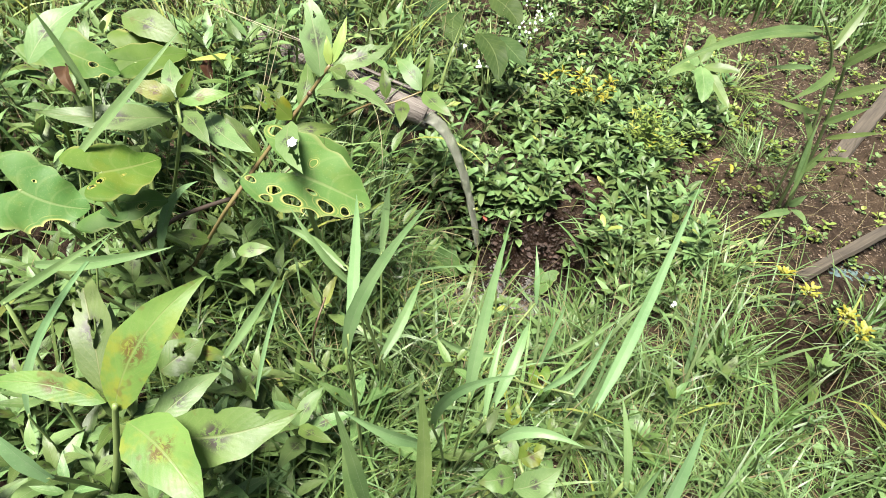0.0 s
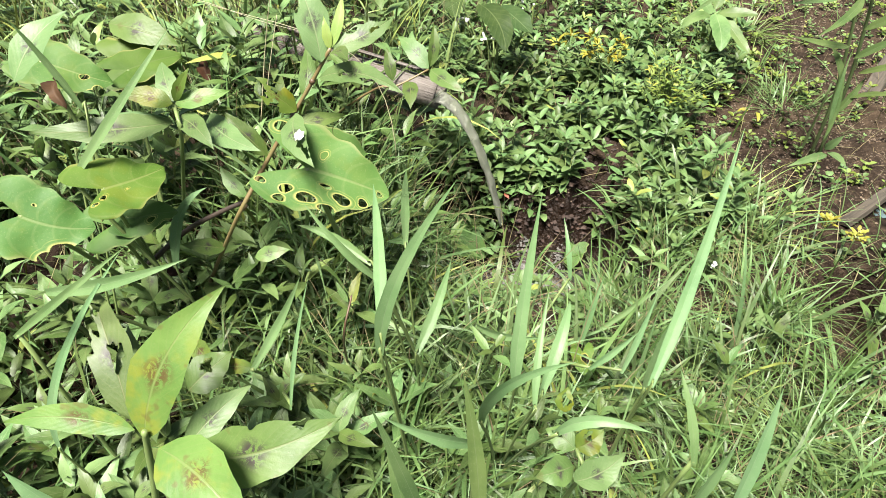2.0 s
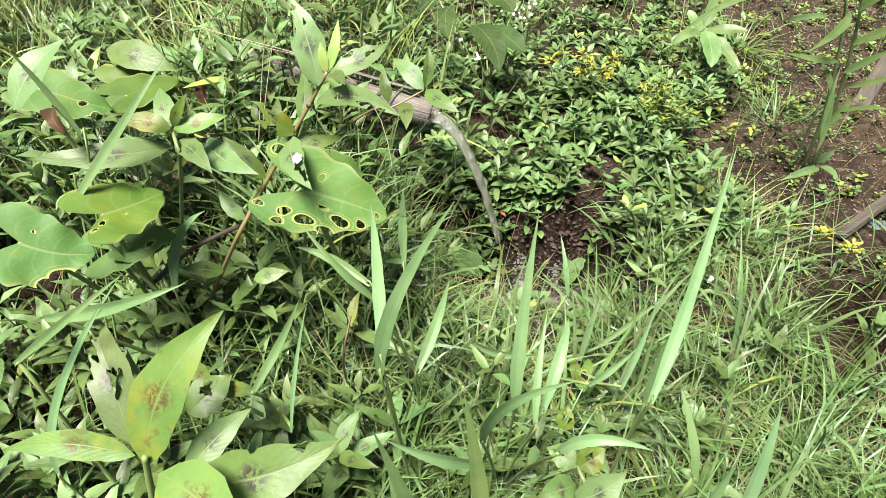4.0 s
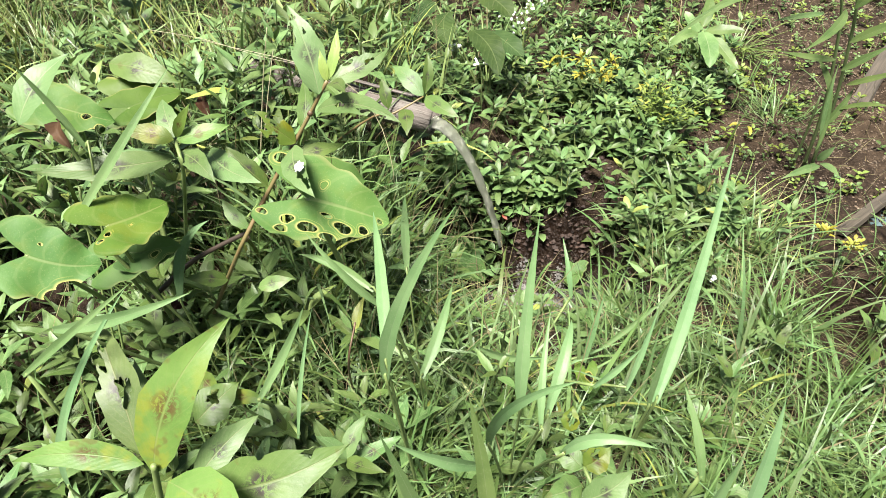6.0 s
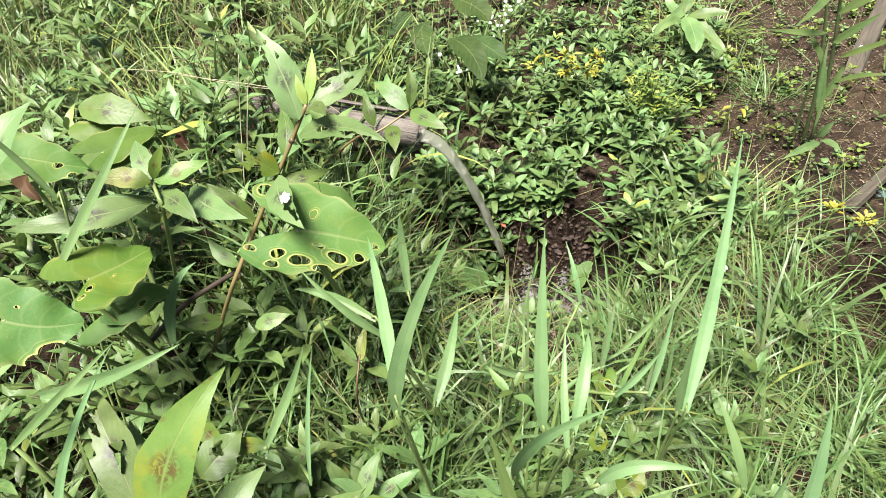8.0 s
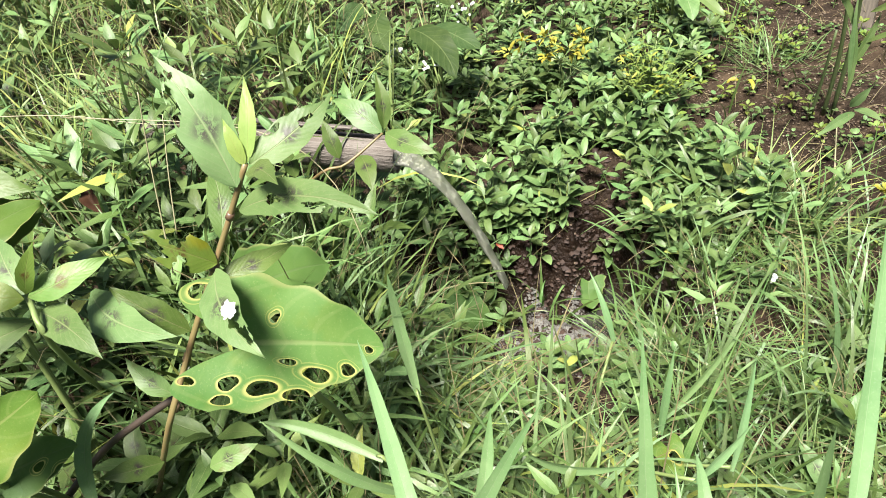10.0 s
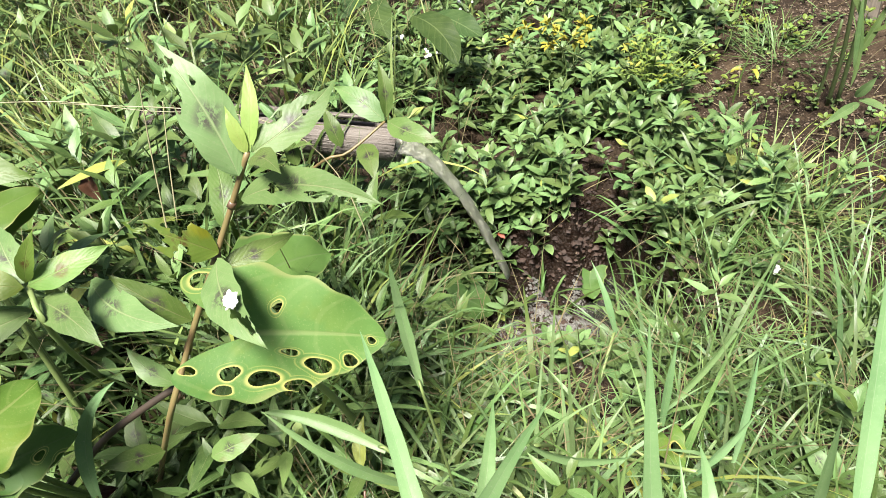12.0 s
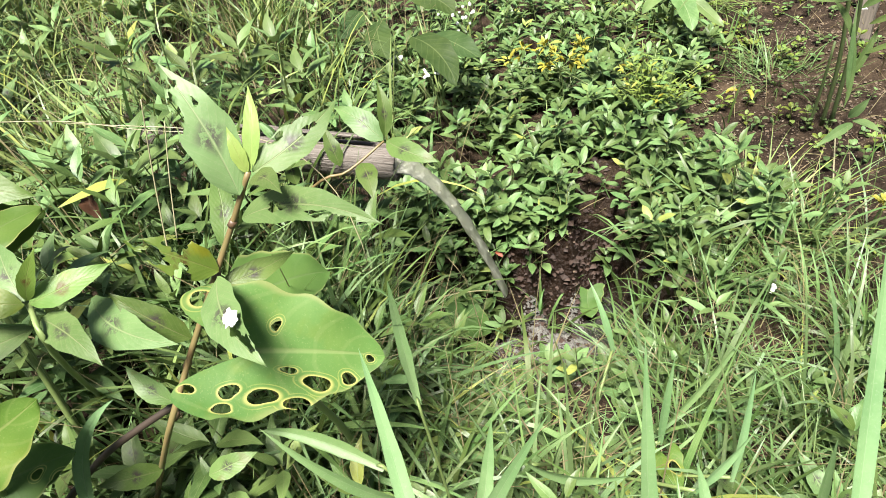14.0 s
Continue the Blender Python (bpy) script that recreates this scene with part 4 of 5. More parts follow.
add_leaf(weed, (-0.287, 0.947, 0.703), (-0.208, 0.991, 0.693), 0.0264, M_WEED, face=(0, -0.6, 0.8))
add_leaf(weed, (-0.277, 0.932, 0.731), (-0.228, 0.816, 0.715), 0.0405, M_WEED_PALE, face=(0.1, -0.85, 0.5), holes=((0.62, -0.32, 0.05, 0.14), (0.76, -0.10, 0.05, 0.14), (0.82, 0.20, 0.04, 0.10)))
add_leaf(weed, (-0.336, 0.935, 0.648), (-0.403, 0.963, 0.716), 0.0334, M_WEED, face=(0, -0.6, 0.8))
add_leaf(weed, (-0.379, 0.909, 0.579), (-0.427, 0.948, 0.616), 0.0246, M_WEED, face=(0, -0.6, 0.8))
add_leaf(weed, (-0.443, 0.905, 0.460), (-0.508, 0.881, 0.491), 0.0299, M_WEED, face=(0, -0.6, 0.8))
add_leaf(weed, (-0.381, 0.879, 0.465), (-0.317, 0.890, 0.476), 0.0282, M_WEED, face=(0, -0.6, 0.8))

splat = Matrix([list(map(float, row)) for row in turn_to((0.49, -1.16, -0.13), (0.1, -0.85, 0.5))])
bm = bmesh.new()
bmesh.ops.create_icosphere(bm, subdivisions=3, radius=0.0085)
for v in bm.verts:
    grain = 1 + 0.55 * noise.noise(v.co * 260) + 0.35 * noise.noise(v.co * 700)
    v.co = splat @ (Vector((v.co.x * 1.05, v.co.y * 0.85, v.co.z * 0.10)) * grain) + Vector((-0.2560, 0.8610, 0.7405)) - weed.location
spot_me = bpy.data.meshes.new("white_spot")
bm.to_mesh(spot_me)
bm.free()
spot_me.materials.append(M_FOAM)
spot = new("white_spot", spot_me)
spot.parent = weed
spot["label"] = "white dropping on the leaf"

# the weed behind it, whose twig crosses the spout
twig = plant("tall_weed", (-0.444, 1.459, 0.300), WEED, "weed", "broad-leaved weeds")
add_stem(twig, [(-0.444, 1.459, 0.300), (-0.223, 1.335, 0.526), (-0.162, 1.326, 0.547), (-0.092, 1.351, 0.574)], 0.003, 0.002, M_STEM_RED, n=14)
add_leaf(twig, (-0.089, 1.355, 0.578), (-0.083, 1.404, 0.655), 0.024, M_WEED, face=(0.2, -0.8, 0.5), fold=0.4)
add_leaf(twig, (-0.088, 1.350, 0.574), (-0.013, 1.280, 0.562), 0.040, M_WEED, face=(0.1, -0.5, 0.85))
add_leaf(twig, (-0.093, 1.352, 0.575), (-0.163, 1.421, 0.614), 0.042, M_WEED, face=(-0.1, -0.6, 0.8))
add_leaf(twig, (-0.135, 1.324, 0.560), (-0.126, 1.247, 0.540), 0.034, M_WEED, face=(0, -0.8, 0.5))
add_leaf(twig, (-0.169, 1.325, 0.561), (-0.182, 1.367, 0.616), 0.026, M_WEED, face=(0.2, -0.8, 0.5))
add_leaf(twig, (-0.249, 1.341, 0.532), (-0.251, 1.365, 0.584), 0.024, M_WEED, face=(0.2, -0.8, 0.5))

# the weed close to the camera at the start
near = plant("tall_weed", (-0.574, 0.539, 0.050), WEED, "weed", "broad-leaved weeds")
add_stem(near, [(-0.574, 0.539, 0.050), (-0.492, 0.517, 0.284), (-0.450, 0.512, 0.451), (-0.437, 0.508, 0.503)], 0.007, 0.004, M_STEM_GREEN, n=12)
add_leaf(near, (-0.445, 0.510, 0.477), (-0.330, 0.648, 0.646), 0.074, M_WEED_YOUNG, face=(0.1, -0.65, 0.75))
add_leaf(near, (-0.391, 0.503, 0.439), (-0.176, 0.552, 0.482), 0.083, M_WEED, face=(0.0, -0.6, 0.8), holes=((0.75, 0.15, 0.03, 0.1), (0.52, 0.85, 0.05, 0.25)))
add_leaf(near, (-0.418, 0.493, 0.487), (-0.272, 0.389, 0.461), 0.088, M_WEED_YOUNG, face=(0.1, -0.6, 0.8))
add_leaf(near, (-0.454, 0.514, 0.496), (-0.630, 0.510, 0.512), 0.040, M_WEED_YOUNG, face=(0, -0.6, 0.8))
add_leaf(near, (-0.470, 0.534, 0.488), (-0.565, 0.705, 0.597), 0.060, M_WEED_PALE, face=(0.2, -0.75, 0.6), holes=((0.75, -0.18, 0.035, 0.14), (0.68, 0.20, 0.05, 0.15), (0.60, 0.05, 0.025, 0.12), (0.40, -0.50, 0.06, 0.22), (0.84, 0.08, 0.04, 0.12), (0.55, 0.65, 0.06, 0.2)))
add_leaf(near, (-0.465, 0.542, 0.482), (-0.511, 0.669, 0.529), 0.046, M_WEED_PALE, face=(0.2, -0.75, 0.6))
add_leaf(near, (-0.405, 0.522, 0.430), (-0.323, 0.613, 0.464), 0.045, M_WEED_PALE, face=(0.1, -0.65, 0.75))
add_leaf(near, (-0.439, 0.631, 0.415), (-0.379, 0.695, 0.436), 0.06, M_WEED, face=(0, -0.6, 0.8), holes=((0.5, 0.3, 0.08, 0.2),))
add_leaf(near, (-0.452, 0.717, 0.433), (-0.404, 0.678, 0.420), 0.03, M_WEED_YOUNG, face=(0, -0.6, 0.8))
add_leaf(near, (-0.411, 0.685, 0.398), (-0.328, 0.673, 0.412), 0.026, M_WEED_YOUNG, face=(0, -0.6, 0.8))

# the weed standing further left
left = plant("tall_weed", (-0.745, 1.309, 0.100), WEED, "weed", "broad-leaved weeds")
add_stem(left, [(-0.745, 1.309, 0.100), (-0.475, 0.935, 0.661), (-0.473, 0.952, 0.735)], 0.004, 0.003, M_STEM_GREEN, n=10)
add_leaf(left, (-0.470, 0.942, 0.740), (-0.550, 0.942, 0.757), 0.034, M_WEED_YOUNG)
add_leaf(left, (-0.466, 0.942, 0.740), (-0.383, 0.968, 0.749), 0.032, M_WEED_YOUNG)
add_leaf(left, (-0.470, 0.945, 0.742), (-0.502, 1.014, 0.772), 0.034, M_WEED_PALE, face=(0.2, -0.8, 0.5))
add_leaf(left, (-0.467, 0.945, 0.742), (-0.433, 0.956, 0.796), 0.018, M_WEED_YOUNG, face=(0.2, -0.8, 0.5))
add_leaf(left, (-0.469, 0.945, 0.714), (-0.393, 0.870, 0.705), 0.036, M_WEED_PALE)
add_leaf(left, (-0.439, 0.989, 0.687), (-0.330, 0.895, 0.686), 0.044, M_WEED_PALE)
add_leaf(left, (-0.482, 0.947, 0.702), (-0.679, 0.880, 0.726), 0.046, M_WEED_PALE, holes=((0.45, 0.2, 0.02, 0.2),))
add_leaf(left, (-0.672, 0.897, 0.801), (-0.606, 0.991, 0.868), 0.052, M_WEED_PALE)
add_leaf(left, (-0.679, 1.212, 0.739), (-0.543, 1.187, 0.708), 0.06, M_WEED)

# ---- taro plants ----
TARO = "taro plant with broad heart-shaped green leaves, some eaten by insects"
taro = plant("taro", on_ground(-0.24, 1.02), TARO, "taro", "taro plants")
att = (-0.261, 0.888, 0.659)
add_stem(taro, [on_ground(-0.24, 1.02), (-0.235, 0.98, 0.35), att], 0.007, 0.004, M_STEM_GREEN, "stalk")
add_leaf(taro, att, (-0.134, 0.891, 0.602), 0.142, M_TARO, "heart", face=(-0.12, -0.58, 0.80), arch=0.02, fold=0.04, ripple=0.015, nu=150, nv=120, lobe=0.55,
         holes=((-0.16, -0.58, 0.07, 0.10), (0.08, -0.64, 0.10, 0.12), (0.34, -0.74, 0.09, 0.10), (0.48, -0.44, 0.10, 0.11), (0.72, -0.36, 0.06, 0.08),
                (-0.20, -0.82, 0.08, 0.06), (0.14, 0.40, 0.04, 0.09), (-0.40, 0.72, 0.08, 0.12), (-0.45, -0.56, 0.05, 0.07), (0.26, -0.26, 0.06, 0.05), (0.88, -0.05, 0.035, 0.05)))
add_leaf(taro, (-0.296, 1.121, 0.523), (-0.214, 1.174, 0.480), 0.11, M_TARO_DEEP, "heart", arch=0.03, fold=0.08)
taro_b = plant("taro", on_ground(-0.62, 1.0), TARO, "taro", "taro plants")
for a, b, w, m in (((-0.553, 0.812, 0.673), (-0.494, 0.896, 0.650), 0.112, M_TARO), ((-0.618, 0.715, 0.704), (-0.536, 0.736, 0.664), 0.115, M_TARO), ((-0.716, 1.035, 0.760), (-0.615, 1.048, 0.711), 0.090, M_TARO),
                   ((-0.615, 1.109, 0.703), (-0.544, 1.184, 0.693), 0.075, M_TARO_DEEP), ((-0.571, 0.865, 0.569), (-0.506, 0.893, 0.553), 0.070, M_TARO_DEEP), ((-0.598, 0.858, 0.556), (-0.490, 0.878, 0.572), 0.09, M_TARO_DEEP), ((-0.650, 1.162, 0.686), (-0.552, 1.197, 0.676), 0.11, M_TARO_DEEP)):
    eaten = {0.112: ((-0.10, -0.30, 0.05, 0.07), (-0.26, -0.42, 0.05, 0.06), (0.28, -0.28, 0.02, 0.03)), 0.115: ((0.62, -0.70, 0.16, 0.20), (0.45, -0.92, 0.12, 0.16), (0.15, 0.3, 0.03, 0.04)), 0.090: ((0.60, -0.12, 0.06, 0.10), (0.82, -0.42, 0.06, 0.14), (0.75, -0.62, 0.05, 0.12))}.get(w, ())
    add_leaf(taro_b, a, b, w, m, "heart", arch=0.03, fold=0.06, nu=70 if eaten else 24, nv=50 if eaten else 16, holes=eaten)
    add_stem(taro_b, [on_ground(-0.62, 1.0), ((a[0] - 0.62) / 2, (a[1] + 1.0) / 2, a[2] * 0.6), a], 0.006, 0.003, M_STEM_GREEN, "stalk", n=8)

# ---- broad grass blades in front ----
BLADE = "tuft of broad upright grass blades, pale green"


def tuft(x, y, specs, label=BLADE, material=M_GRASS_WIDE):
    ob = plant("broad_grass", on_ground(x, y), label, "grass", "broad grass tufts")
    for base, tip, w, arch in specs:
        b3, t3 = np.array(base), np.array(tip)
        root = b3 + (b3 - t3) * 0.12 + np.array((0, 0, -0.02))
        add_leaf(ob, root, tip, w * 0.86, material, "blade", (0.05, -0.85, 0.5), arch, 0.35, 0.02, nu=16, nv=4, name="blade")
        foot = np.array(on_ground(x, y))
        add_stem(ob, [foot, tuple(foot * 0.45 + root * 0.55 + np.array((0, 0, 0.01))), tuple(root * 0.96 + t3 * 0.04)], 0.0032, 0.0034, M_STEM_GREEN, n=7, sides=5, name="sheath")
    return ob


def ribbon_tuft(x, y, blades_of, label=BLADE, material=M_GRASS_WIDE, face=(0.0, -0.72, 0.70)):
    """A tuft of long blades, each bent along a soft curve from its collar over a middle point to its tip, narrow at both ends."""
    ob = plant("broad_grass", on_ground(x, y), label, "grass", "broad grass tufts")
    foot = np.array(on_ground(x, y))
    for collar, middle, tip, w in blades_of:
        a, b, c = (np.array(q, float) for q in (collar, middle, tip))
        u = np.linspace(0, 1, 25)[:, None]
        line = (1 - u) ** 2 * a + 2 * u * (1 - u) * b + u ** 2 * c
        tan = np.gradient(line, axis=0)
        tan /= np.linalg.norm(tan, axis=1)[:, None]
        side = np.cross(np.array(face), tan)
        side /= np.linalg.norm(side, axis=1)[:, None]
        up = np.cross(tan, side)
        roll = rng.normal(0, 0.10) + 0.25 * (u - 0.4) * rng.choice((-1, 1))
        side, up = side * np.cos(roll) + up * np.sin(roll), up * np.cos(roll) - side * np.sin(roll)
        half = 0.5 * w * np.minimum(1, 0.42 + 1.9 * u) * np.maximum(1 - u ** 2.6, 0.015) * (1 + 0.04 * np.sin(u * 31 + rng.uniform(0, 6)))
        v = np.linspace(-1, 1, 7)
        fold = 0.30 * np.abs(v) - 0.05 * np.cos(v * 9)
        pts = line[:, None] + side[:, None] * (half * v)[:, :, None] + up[:, None] * (half * fold)[:, :, None]
        idx = np.arange(25 * 7).reshape(25, 7)
        faces = np.stack([idx[:-1, :-1], idx[1:, :-1], idx[1:, 1:], idx[:-1, 1:]], -1).reshape(-1, 4)
        uv = np.stack([np.repeat(u, 7, 1), np.tile(v * 0.5 + 0.5, (25, 1))], -1).reshape(-1, 2)
        build("blade", pts.reshape(-1, 3) - np.array(ob.location), faces, material, ob, "", uv, {"halo": np.zeros(25 * 7)})
        add_stem(ob, [foot, tuple(foot * 0.4 + a * 0.6 + np.array((0, 0, 0.02))), tuple(a - tan[0] * 0.004), tuple(line[1])], 0.0024, 0.0020, M_STEM_GREEN, n=9, sides=5, name="sheath")
    return ob


ribbon_tuft(-0.10, 0.68, (
    ((-0.118, 0.600, 0.600), (-0.126, 0.715, 0.668), (-0.157, 0.882, 0.635), 0.019),
    ((-0.121, 0.598, 0.569), (-0.120, 0.596, 0.693), (-0.020, 0.621, 0.854), 0.022)))
ribbon_tuft(-0.10, 0.88, (
    ((-0.114, 0.908, 0.470), (-0.125, 1.029, 0.490), (-0.131, 1.151, 0.457), 0.018),
    ((-0.156, 0.789, 0.546), (-0.231, 0.843, 0.570), (-0.285, 0.854, 0.568), 0.018)))
ribbon_tuft(-0.09, 0.80, (((-0.087, 0.736, 0.385), (-0.052, 0.809, 0.419), (-0.031, 0.855, 0.491), 0.022),))
ribbon_tuft(0.07, 0.72, (
    ((0.068, 0.609, 0.485), (0.062, 0.622, 0.560), (0.092, 0.739, 0.741), 0.022),
    ((0.104, 0.591, 0.487), (0.137, 0.653, 0.568), (0.151, 0.719, 0.548), 0.020),
    ((0.092, 0.560, 0.500), (0.090, 0.600, 0.560), (0.112, 0.690, 0.600), 0.012),
    ((0.016, 0.500, 0.560), (0.008, 0.440, 0.740), (0.098, 0.430, 0.790), 0.015),
    ((0.094, 0.440, 0.640), (0.118, 0.438, 0.700), (0.192, 0.425, 0.674), 0.016)))
ribbon_tuft(0.28, 0.72, (
    ((0.267, 0.619, 0.475), (0.325, 0.715, 0.550), (0.385, 0.862, 0.765), 0.021),
    ((0.289, 0.682, 0.372), (0.295, 0.700, 0.440), (0.321, 0.735, 0.497), 0.016)))
ribbon_tuft(0.38, 0.92, (((0.388, 0.922, 0.000), (0.407, 0.985, 0.075), (0.494, 1.085, 0.070), 0.020),))
ribbon_tuft(-0.64, 0.60, (((-0.642, 0.563, 0.337), (-0.634, 0.575, 0.498), (-0.484, 0.691, 0.663), 0.016),))
ribbon_tuft(-0.51, 0.88, (((-0.515, 0.853, 0.460), (-0.513, 0.900, 0.570), (-0.455, 0.933, 0.579), 0.022),), "arching fresh green grass blade", M_GRASS_WIDE)


ribbon_tuft(-0.72, 0.80, (
    ((-0.579, 0.888, 0.757), (-0.603, 0.898, 0.828), (-0.629, 0.886, 0.905), 0.013),
    ((-0.637, 0.906, 0.661), (-0.571, 0.941, 0.755), (-0.480, 0.950, 0.702), 0.012)))
tuft(0.28, 0.55, (
    ((0.323, 0.424, 0.534), (0.336, 0.472, 0.699), 0.022, 0.02), ((0.280, 0.431, 0.515), (0.301, 0.444, 0.628), 0.018, 0.02),
    ((0.306, 0.516, 0.487), (0.283, 0.589, 0.564), 0.016, 0.08)))
tuft(-0.02, 0.55, (
    ((-0.061, 0.409, 0.532), (-0.105, 0.431, 0.700), 0.022, 0.03), ((0.013, 0.411, 0.532), (-0.009, 0.489, 0.685), 0.024, 0.02),
    ((-0.076, 0.417, 0.512), (-0.099, 0.463, 0.590), 0.018, 0.03)), "tuft of broad dark green blades, folded along the middle", M_CANE)
tuft(0.0, 0.56, (((0.003, 0.458, 0.609), (-0.096, 0.435, 0.675), 0.02, 0.08),))
low = plant("tall_weed", on_ground(0.16, 0.62), "low weed with pale holed leaves, yellowing in the grass", "weed", "broad-leaved weeds")
add_stem(low, [on_ground(0.16, 0.62), (0.155, 0.494, 0.440), (0.146, 0.510, 0.486)], 0.004, 0.0025, M_STEM_GREEN, n=8)
for a, b, w, m, h in (((0.137, 0.460, 0.492), (0.198, 0.478, 0.537), 0.040, M_WEED_PALE, ()), ((0.146, 0.510, 0.486), (0.183, 0.528, 0.504), 0.036, M_WEED_YOUNG, ((0.5, 0.3, 0.1, 0.2),)), ((0.143, 0.510, 0.486), (0.106, 0.538, 0.487), 0.034, M_WEED, ((0.6, -0.3, 0.1, 0.2),)),
                      ((0.137, 0.571, 0.478), (0.142, 0.597, 0.504), 0.026, M_WEED_YOUNG, ((0.45, 0.1, 0.16, 0.3),)), ((0.151, 0.494, 0.469), (0.199, 0.457, 0.487), 0.036, M_WEED, ((0.55, 0.3, 0.08, 0.2),)), ((0.143, 0.494, 0.469), (0.088, 0.472, 0.477), 0.040, M_WEED, ())):
    add_leaf(low, a, b, w, m, holes=h, nu=40 if h else 14, nv=24 if h else 6)
tuft(-0.42, 0.9, (
    ((-0.322, 0.642, 0.495), (-0.242, 0.693, 0.617), 0.016, -0.1),
    ((-0.265, 0.609, 0.459), (-0.230, 0.693, 0.617), 0.008, 0.02), ((-0.590, 0.679, 0.614), (-0.391, 0.685, 0.657), 0.024, 0.07),
    ((-0.593, 0.836, 0.706), (-0.443, 0.964, 0.862), 0.018, 0.05)))
tuft(-0.6, 0.62, (
    ((-0.607, 0.607, 0.612), (-0.441, 0.645, 0.718), 0.014, 0.03),
    ((-0.421, 0.348, 0.626), (-0.465, 0.355, 0.692), 0.03, 0.05)))
tuft(0.12, 1.0, (
    ((0.034, 0.916, 0.257), (0.145, 0.831, 0.316), 0.022, 0.1), ((0.249, 0.832, 0.249), (0.326, 0.853, 0.314), 0.018, 0.03),
    ((0.321, 0.862, 0.211), (0.376, 0.945, 0.323), 0.016, 0.02), ((0.254, 0.964, 0.169), (0.286, 1.016, 0.292), 0.018, 0.02),
    ((0.294, 1.005, 0.141), (0.458, 1.084, 0.222), 0.016, 0.04), ((0.254, 1.199, 0.121), (0.237, 1.289, 0.210), 0.016, 0.12)))

tuft(-0.05, 0.85, (((-0.146, 0.743, 0.590), (-0.241, 0.769, 0.692), 0.015, 0.08),))

# ---- the cane at the edge of the soil ----
cane = plant("cane_plant", on_ground(1.065, 1.80), "tall cane-like plant with long narrow green leaves rising from bare soil", "cane plant")
add_stem(cane, [on_ground(1.115, 1.86), (1.100, 1.845, 0.180), (1.068, 1.835, 0.370), (1.012, 1.820, 0.570), (0.908, 1.798, 0.704)], 0.0062, 0.0032, M_STEM_CANE, n=20)
add_stem(cane, [on_ground(1.135, 1.85), (1.118, 1.840, 0.252), (1.085, 1.835, 0.464), (1.050, 1.825, 0.600)], 0.0060, 0.004, M_STEM_CANE, n=16)
add_stem(cane, [on_ground(1.085, 1.87), (1.082, 1.860, 0.120), (1.075, 1.850, 0.260)], 0.005, 0.003, M_STEM_CANE, n=8)
for a, b, w, arch in (((0.967, 1.780, 0.625), (0.466, 1.511, 0.602), 0.034, 0.06), ((0.938, 1.776, 0.651), (0.487, 1.476, 0.667), 0.03, 0.08), ((1.014, 1.785, 0.557), (0.818, 1.569, 0.546), 0.03, 0.06),
                      ((1.040, 1.786, 0.412), (0.826, 1.713, 0.481), 0.026, 0.05), ((1.004, 1.814, 0.589), (1.096, 1.918, 0.700), 0.035, 0.03), ((1.050, 1.813, 0.544), (1.130, 1.751, 0.668), 0.036, 0.05),
                      ((1.065, 1.798, 0.455), (1.162, 1.718, 0.559), 0.035, 0.05), ((1.057, 1.773, 0.384), (1.132, 1.717, 0.485), 0.028, 0.05), ((1.082, 1.764, 0.344), (1.179, 1.673, 0.437), 0.024, 0.05),
                      ((1.078, 1.750, 0.271), (1.167, 1.648, 0.338), 0.02, 0.05), ((1.049, 1.761, 0.312), (0.986, 1.793, 0.419), 0.028, 0.03), ((1.049, 1.673, 0.130), (0.913, 1.616, 0.127), 0.03, 0.05),
                      ((1.039, 1.684, 0.142), (1.063, 1.663, 0.207), 0.03, 0.05), ((1.048, 1.679, 0.136), (1.070, 1.602, 0.142), 0.03, 0.05), ((0.946, 1.758, 0.558), (0.794, 1.718, 0.559), 0.02, 0.06), ((1.043, 1.719, 0.193), (1.049, 1.781, 0.407), 0.017, 0.02), ((1.056, 1.744, 0.220), (1.108, 1.760, 0.341), 0.026, 0.04), ((1.040, 1.710, 0.155), (1.047, 1.767, 0.347), 0.017, 0.02)):
    add_leaf(cane, a, b, w * 0.78, M_CANE, "lance", (0, -0.6, 0.8), arch, 0.25, 0.02, nu=14)


# ---- more broad-leaved weeds filling the bank ----
def weed_proto(height, nodes, size, mats):
    ob = plant("broad_weed", (0, 0, -5), "leafy weed with pointed oval green leaves, some marked dark", "weed", "bank weeds")
    lean = rng.normal(0, 0.12, 2) * height
    add_stem(ob, [(0, 0, -5.02), (lean[0] * 0.3, lean[1] * 0.3, -5 + height * 0.5), (lean[0], lean[1], -5 + height)], 0.004, 0.0022, M_STEM_GREEN, n=7, sides=6)
    a0 = rng.uniform(0, 6.28)
    for i in range(nodes):
        f = 0.3 + 0.7 * (i + 1) / nodes
        b = np.array([lean[0] * f * f, lean[1] * f * f, -5 + height * f])
        k = 2 if i < nodes - 1 else 4
        for j in range(k):
            a = a0 + i * 2.3 + j * 6.283 / k + rng.normal(0, 0.25)
            up = 0.25 + 0.55 * (i / nodes) + rng.normal(0, 0.15)
            ln = size * rng.uniform(0.75, 1.15) * (1.0 if i < nodes - 1 else 0.75)
            d = np.array([math.cos(a) * math.cos(up), math.sin(a) * math.cos(up), math.sin(up)])
            add_leaf(ob, b, b + d * ln, ln * rng.uniform(0.27, 0.36), mats[int(rng.integers(len(mats)))], "lance", (-d[0] * 0.7, -d[1] * 0.7, 1), 0.1, 0.18, 0.04, nu=9, nv=4)
    return ob


